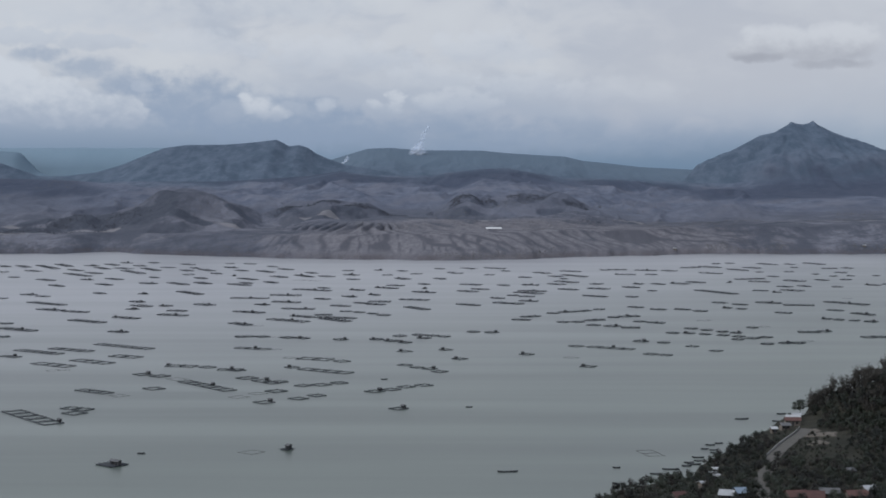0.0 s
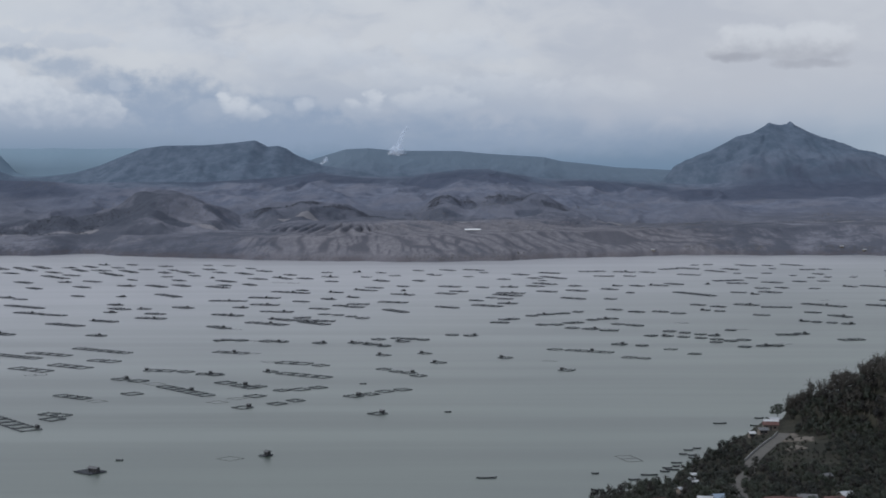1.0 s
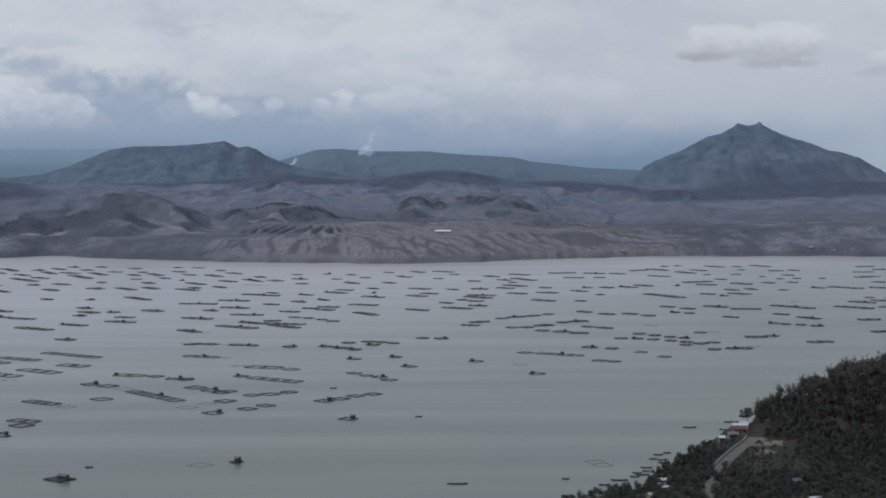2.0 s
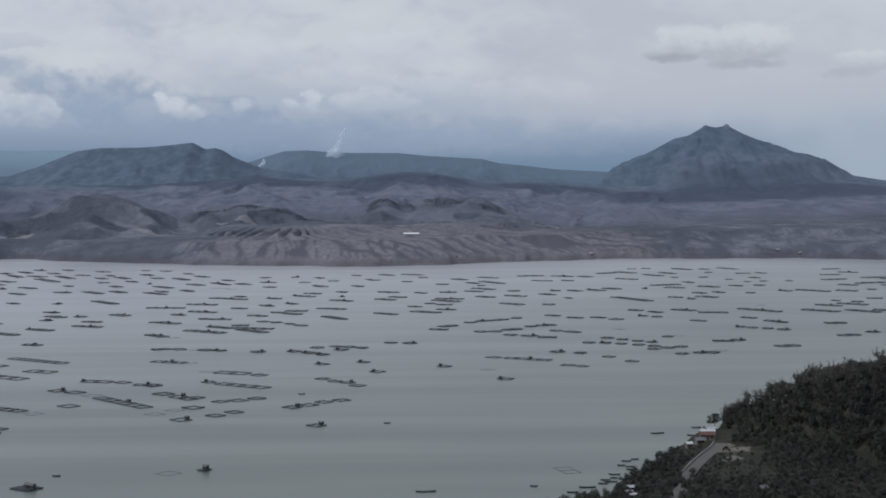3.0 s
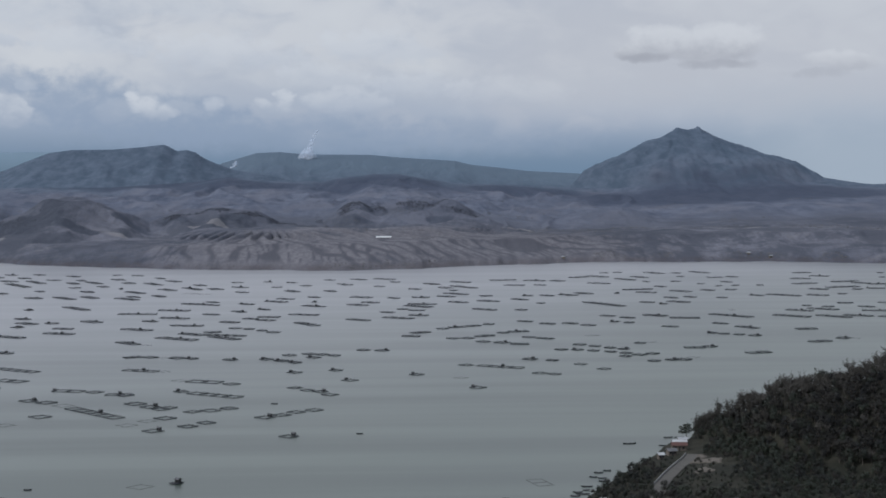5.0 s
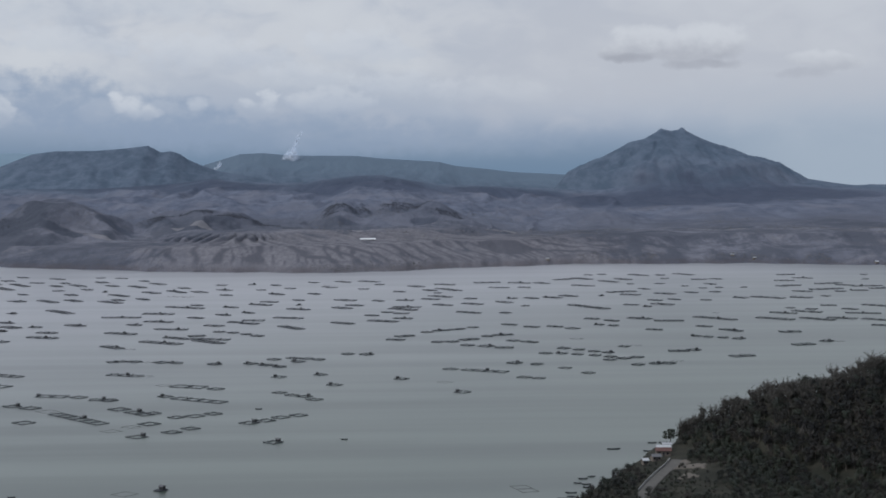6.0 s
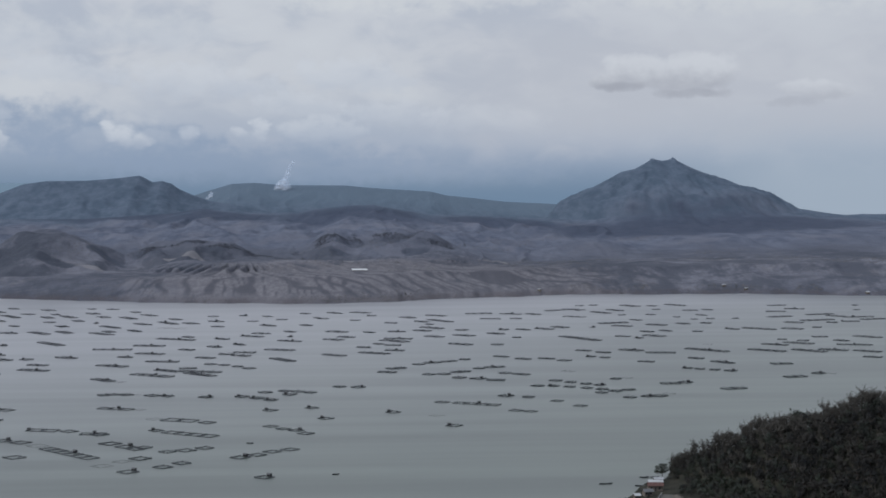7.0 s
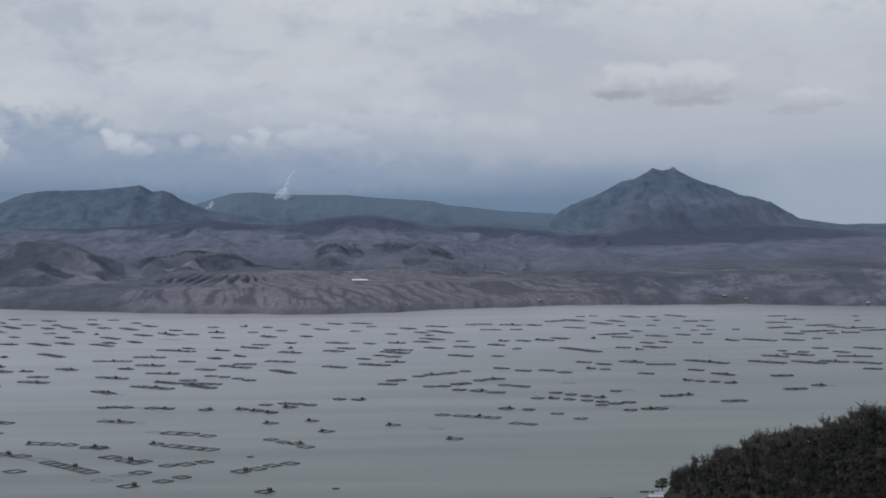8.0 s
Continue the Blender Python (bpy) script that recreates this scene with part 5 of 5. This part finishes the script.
x, y = 230.0, 764.0
spots.append((x, y, at_ground(x, y), 4, 40.0, 1.35))
spots.sort(key=lambda s: s[0] ** 2 + s[1] ** 2)

for x, y, z, kind, spin, size in spots[:290]:
    word, crown_me, trunk_me = KINDS[kind]
    base = tagged(new("tree"), word + " on the wooded shore", "tree", "trees of the headland")
    base.matrix_basis = pose(x, y, z, 0, 0, spin) @ Matrix.Diagonal((size, size, size, 1))
    part("trunk", trunk_me, base)
    part("crown", crown_me, base)



def spreading_tree(x, y, tall, wide):
    """A dark tree whose leaves lie in flat tiers."""
    rng_ = np.random.default_rng(31)
    base = tagged(new("tree"), "dark spreading tree with flat tiers of leaves by the water", "tree", "trees of the headland")
    base.matrix_basis = pose(x, y, at_ground(x, y))
    bm = bmesh.new()
    rod(bm, (0, 0, -0.8), (0.3, 0, tall * 0.9), 0.25, 0.08, 7)
    pts, quads = [], []
    for tier, (up, reach, off) in enumerate(((0.48, 0.75, -0.25), (0.62, 1.0, 0.15), (0.78, 0.8, -0.1), (0.93, 0.5, 0.1))):
        for k in range(5):
            a = 2 * math.pi * (k + 0.3 * tier) / 5
            end = Vector((wide * (off + reach * 0.8 * math.cos(a)), wide * reach * 0.8 * math.sin(a), tall * up))
            rod(bm, (0.2, 0, tall * (up - 0.12)), end, 0.08, 0.03, 4)
        for k in range(230):
            a, r = rng_.uniform(0, 2 * math.pi), wide * reach * math.sqrt(rng_.random())
            mid = np.array([wide * off + r * math.cos(a), r * math.sin(a), tall * up + rng_.normal(0, 0.22)])
            e1 = rng_.normal(0, 1, 3) * (1, 1, 0.4)
            e2 = np.cross(e1, rng_.normal(0, 1, 3))
            e1, e2 = e1 / np.linalg.norm(e1) * 0.34, e2 / np.linalg.norm(e2) * 0.2
            n = len(pts)
            pts += [mid - e1, mid + e2, mid + e1, mid - e2]
            quads.append((n, n + 1, n + 2, n + 3))
    part("trunk", mesh_of(bm, "trunk", BARK), base)
    part("crown", sheet("crown", [tuple(p) for p in pts], quads, LEAF_GREEN, False), base)


spreading_tree(178.5, 822, 7.8, 4.3)

# the rest of the wood, past counting
for family, leaves, bark, members in (("dry", LEAF_DRY, BARK, (0, 1, 2)), ("green", LEAF_GREEN, BARK, (3, 4, 5)), ("bare", LEAF_DRY, BARE_BARK, (6, 7))):
    for which, material in ((1, leaves), (2, bark)):
        all_points, all_faces, total = [], [], 0
        shapes = {}
        for kind in members:
            me = KINDS[kind][which]
            co = np.empty(len(me.vertices) * 3)
            me.vertices.foreach_get("co", co)
            shapes[kind] = co.reshape(-1, 3), [tuple(p.vertices) for p in me.polygons]
        for x, y, z, kind, spin, size in spots[290:]:
            if kind not in members:
                continue
            co, polys = shapes[kind]
            turn_z = np.array(Matrix.Rotation(radians(spin), 3, "Z")) * size
            all_points.append(co @ turn_z.T + (x, y, z))
            if which == 1:
                all_faces.append(np.array(polys) + total)
            else:
                all_faces += [tuple(v + total for v in p) for p in polys]
            total += len(co)
        points_ = np.concatenate(all_points)
        me = quads_sheet("wood", points_, np.concatenate(all_faces), material) if which == 1 else sheet("wood", points_.tolist(), all_faces, material, False)
        name = "hillside_wood" if which == 1 else "hillside_trunks"
        words = {"dry": "dry brown", "green": "dull green", "bare": "bare grey"}[family]
        tagged(new(name, me), "dense %s %s covering the headland hill" % (words, "foliage" if which == 1 else "trunks and limbs"), "woodland", kind="stuff")


# ---------------------------------------------------------------- steam over the crater
def plume(x, y, z, puffs):
    """Puffs of steam, each a lumpy ball: offset right, offset up, radius."""
    ob = tagged(new("steam_plume"), "thin white steam rising from the volcano's crater", "steam", "steam over the crater")
    ob.matrix_basis = pose(x, y, z)
    for k, (dx, dz, r) in enumerate(puffs):
        bm = bmesh.new()
        bmesh.ops.create_icosphere(bm, subdivisions=3, radius=r)
        for v in bm.verts:
            v.co *= 1 + 0.45 * noise.noise(v.co * (1.4 / r) + Vector((k, 0, 0)))
            v.co += Vector((dx, 0, dz))
        part("puff", mesh_of(bm, "puff", PLUME, True), ob)


plume(-72, 4740, 158, ((0, 0, 15), (-16, 4, 11), (11, 6, 14), (-9, 12, 12), (6, 16, 13), (-2, 22, 10), (9, 28, 8), (8, 37, 6.5), (14, 46, 6), (13, 55, 5), (19, 64, 5), (24, 72, 4), (30, 80, 4)))
plume(-276, 4700, 128, ((0, 0, 10), (4, 8, 9), (-6, 4, 8), (2, 14, 7), (5, 22, 5)))


# ---------------------------------------------------------------- on the island: a long roofed shed and the scrub
def island_at(x, y):
    return float(island_height(np.array([float(x)]), np.array([float(y)]))[0])


shed = tagged(new("shed"), "long low shed with a bright sheet roof on the ash slope", "shed")
shed.matrix_basis = pose(77, 2497, island_at(77, 2497), 0, 0, 4)
bm = bmesh.new()
box(bm, -11, -3.6, -1, 11, 3.6, 1.0)
part("wall", mesh_of(bm, "wall", PLASTER), shed)
bm = bmesh.new()
v = [bm.verts.new(p) for p in ((-11.8, -4.3, 0.9), (11.8, -4.3, 0.9), (11.8, 4.3, 2.5), (-11.8, 4.3, 2.5), (-11.8, -4.3, 1.1), (11.8, -4.3, 1.1), (11.8, 4.3, 2.7), (-11.8, 4.3, 2.7))]
for f in ((3, 2, 1, 0), (4, 5, 6, 7), (0, 1, 5, 4), (1, 2, 6, 5), (2, 3, 7, 6), (3, 0, 4, 7)):
    bm.faces.new([v[i] for i in f])
part("roof", mesh_of(bm, "roof", WHITE_ROOF), shed)

rng = np.random.default_rng(21)
sx = rng.uniform(-900, 1150, 90000)
sy = 2215 + 1150 * rng.random(90000) ** 1.8
sz = island_height(sx, sy)
go = beach(sx, sy)
keep = (sz > 1.8) & (fractal(sx / 120, sy / 170, 4, 101) + 0.8 * rng.random(90000) + 0.4 * (sz < 9) > 1.0)
sx, sy, sz = sx[keep][:14000], sy[keep][:14000], sz[keep][:14000]
tuft = np.array([(1, 0, 0), (0.3, 0.95, 0.1), (-0.8, 0.6, 0), (-0.8, -0.6, 0.1), (0.3, -0.95, 0), (0.35, 0.2, 0.9), (-0.4, 0.1, 1.0), (0.0, -0.35, 0.8)])
tuft_faces = [(0, 1, 5), (1, 2, 6, 5), (2, 3, 6), (3, 4, 7, 6), (4, 0, 5, 7), (5, 6, 7)]


def bushes(name, label, material, xs_, ys_, zs_, small, large):
    """Low bushes, each a lumpy tuft, in one mesh."""
    points, faces = [], []
    for i, (x, y, z) in enumerate(zip(xs_, ys_, zs_)):
        size = rng.uniform(small, large)
        a = rng.uniform(0, 6.28)
        c, s = math.cos(a) * size, math.sin(a) * size
        p = (tuft + rng.normal(0, 0.15, tuft.shape)) @ np.array(((c, s, 0), (-s, c, 0), (0, 0, size * rng.uniform(0.7, 1.3))))
        points.append(p + (x, y, z - 0.3))
        faces += [tuple(k + 8 * i for k in f) for f in tuft_faces]
    tagged(new(name, sheet(name, np.concatenate(points).tolist(), faces, material, False)), label, "bushes", kind="stuff")


bushes("island_scrub", "scattered dark ash-dusted bushes on the island", SCRUB, sx, sy, sz, 0.45, 1.2)

# dark thickets round the old craters and on the western slopes
tx, ty = [], []
for cx, cy, rx, ry, a0, a1, thick_, many in ((122, 2895, 112, 105, -15, 195, 0.28, 3800), (-205, 2800, 62, 60, 20, 200, 0.40, 1700), (-120, 2800, 46, 50, -30, 140, 0.40, 1200),
                                             (-560, 2650, 60, 80, 0, 360, 0.6, 1500), (-700, 2600, 120, 60, 0, 360, 0.8, 1800), (-860, 2560, 150, 50, 0, 360, 0.8, 1300)):
    a = np.radians(rng.uniform(a0, a1, many))
    r = 1 + thick_ * rng.normal(0, 0.5, many)
    tx.append(cx + rx * r * np.cos(a)), ty.append(cy + ry * r * np.sin(a))
tx, ty = np.concatenate(tx), np.concatenate(ty)
gap = fractal(tx / 35, ty / 60, 3, 111) > -0.35
tx, ty = tx[gap], ty[gap]
bushes("crater_thicket", "dark burnt thickets round the low craters", THICKET, tx, ty, island_height(tx, ty), 0.6, 1.4)

# bushes and a few sheds along the island's eastern beach
bx_ = rng.uniform(380, 950, 2300)
by_ = np.interp(bx_, [p[0] for p in SHORE_LINE], [p[1] for p in SHORE_LINE]) + rng.uniform(8, 46, 2300)
dense = (fractal(bx_ / 45, by_ / 45, 3, 121) > -0.1) & (beach(bx_, by_) > 4)
bushes("beach_bushes", "dark bushes along the island's beach", SCRUB, bx_[dense], by_[dense], island_height(bx_[dense], by_[dense]), 0.5, 1.2)

SHED_WALL = bmesh.new()
box(SHED_WALL, -2.4, -1.8, -1.5, 2.4, 1.8, 2.0)
SHED_WALL = mesh_of(SHED_WALL, "wall", PLASTER)
SHED_ROOF = bmesh.new()
for y0, y1, z0, z1 in ((-2.2, 0.0, 1.9, 2.9), (0.0, 2.2, 2.9, 1.9)):
    v = [SHED_ROOF.verts.new(p) for p in ((-2.8, y0, z0), (2.8, y0, z0), (2.8, y1, z1), (-2.8, y1, z1), (-2.8, y0, z0 + 0.12), (2.8, y0, z0 + 0.12), (2.8, y1, z1 + 0.12), (-2.8, y1, z1 + 0.12))]
    for f in ((3, 2, 1, 0), (4, 5, 6, 7), (0, 1, 5, 4), (1, 2, 6, 5), (2, 3, 7, 6), (3, 0, 4, 7)):
        SHED_ROOF.faces.new([v[i] for i in f])
SHED_ROOF = mesh_of(SHED_ROOF, "roof", PALE_ROOF)
for x, off, turn_deg in ((333, 18, -20), (611, 20, -8), (642, 14, 12), (801, 12, 22)):
    y = float(np.interp(x, [p[0] for p in SHORE_LINE], [p[1] for p in SHORE_LINE])) + off
    hut_ = tagged(new("beach_hut"), "tiny beach hut with a pale sheet roof on the island", "hut", "huts on the island's beach")
    hut_.matrix_basis = pose(x, y, island_at(x, y), 0, 0, turn_deg)
    part("wall", SHED_WALL, hut_)
    part("roof", SHED_ROOF, hut_)
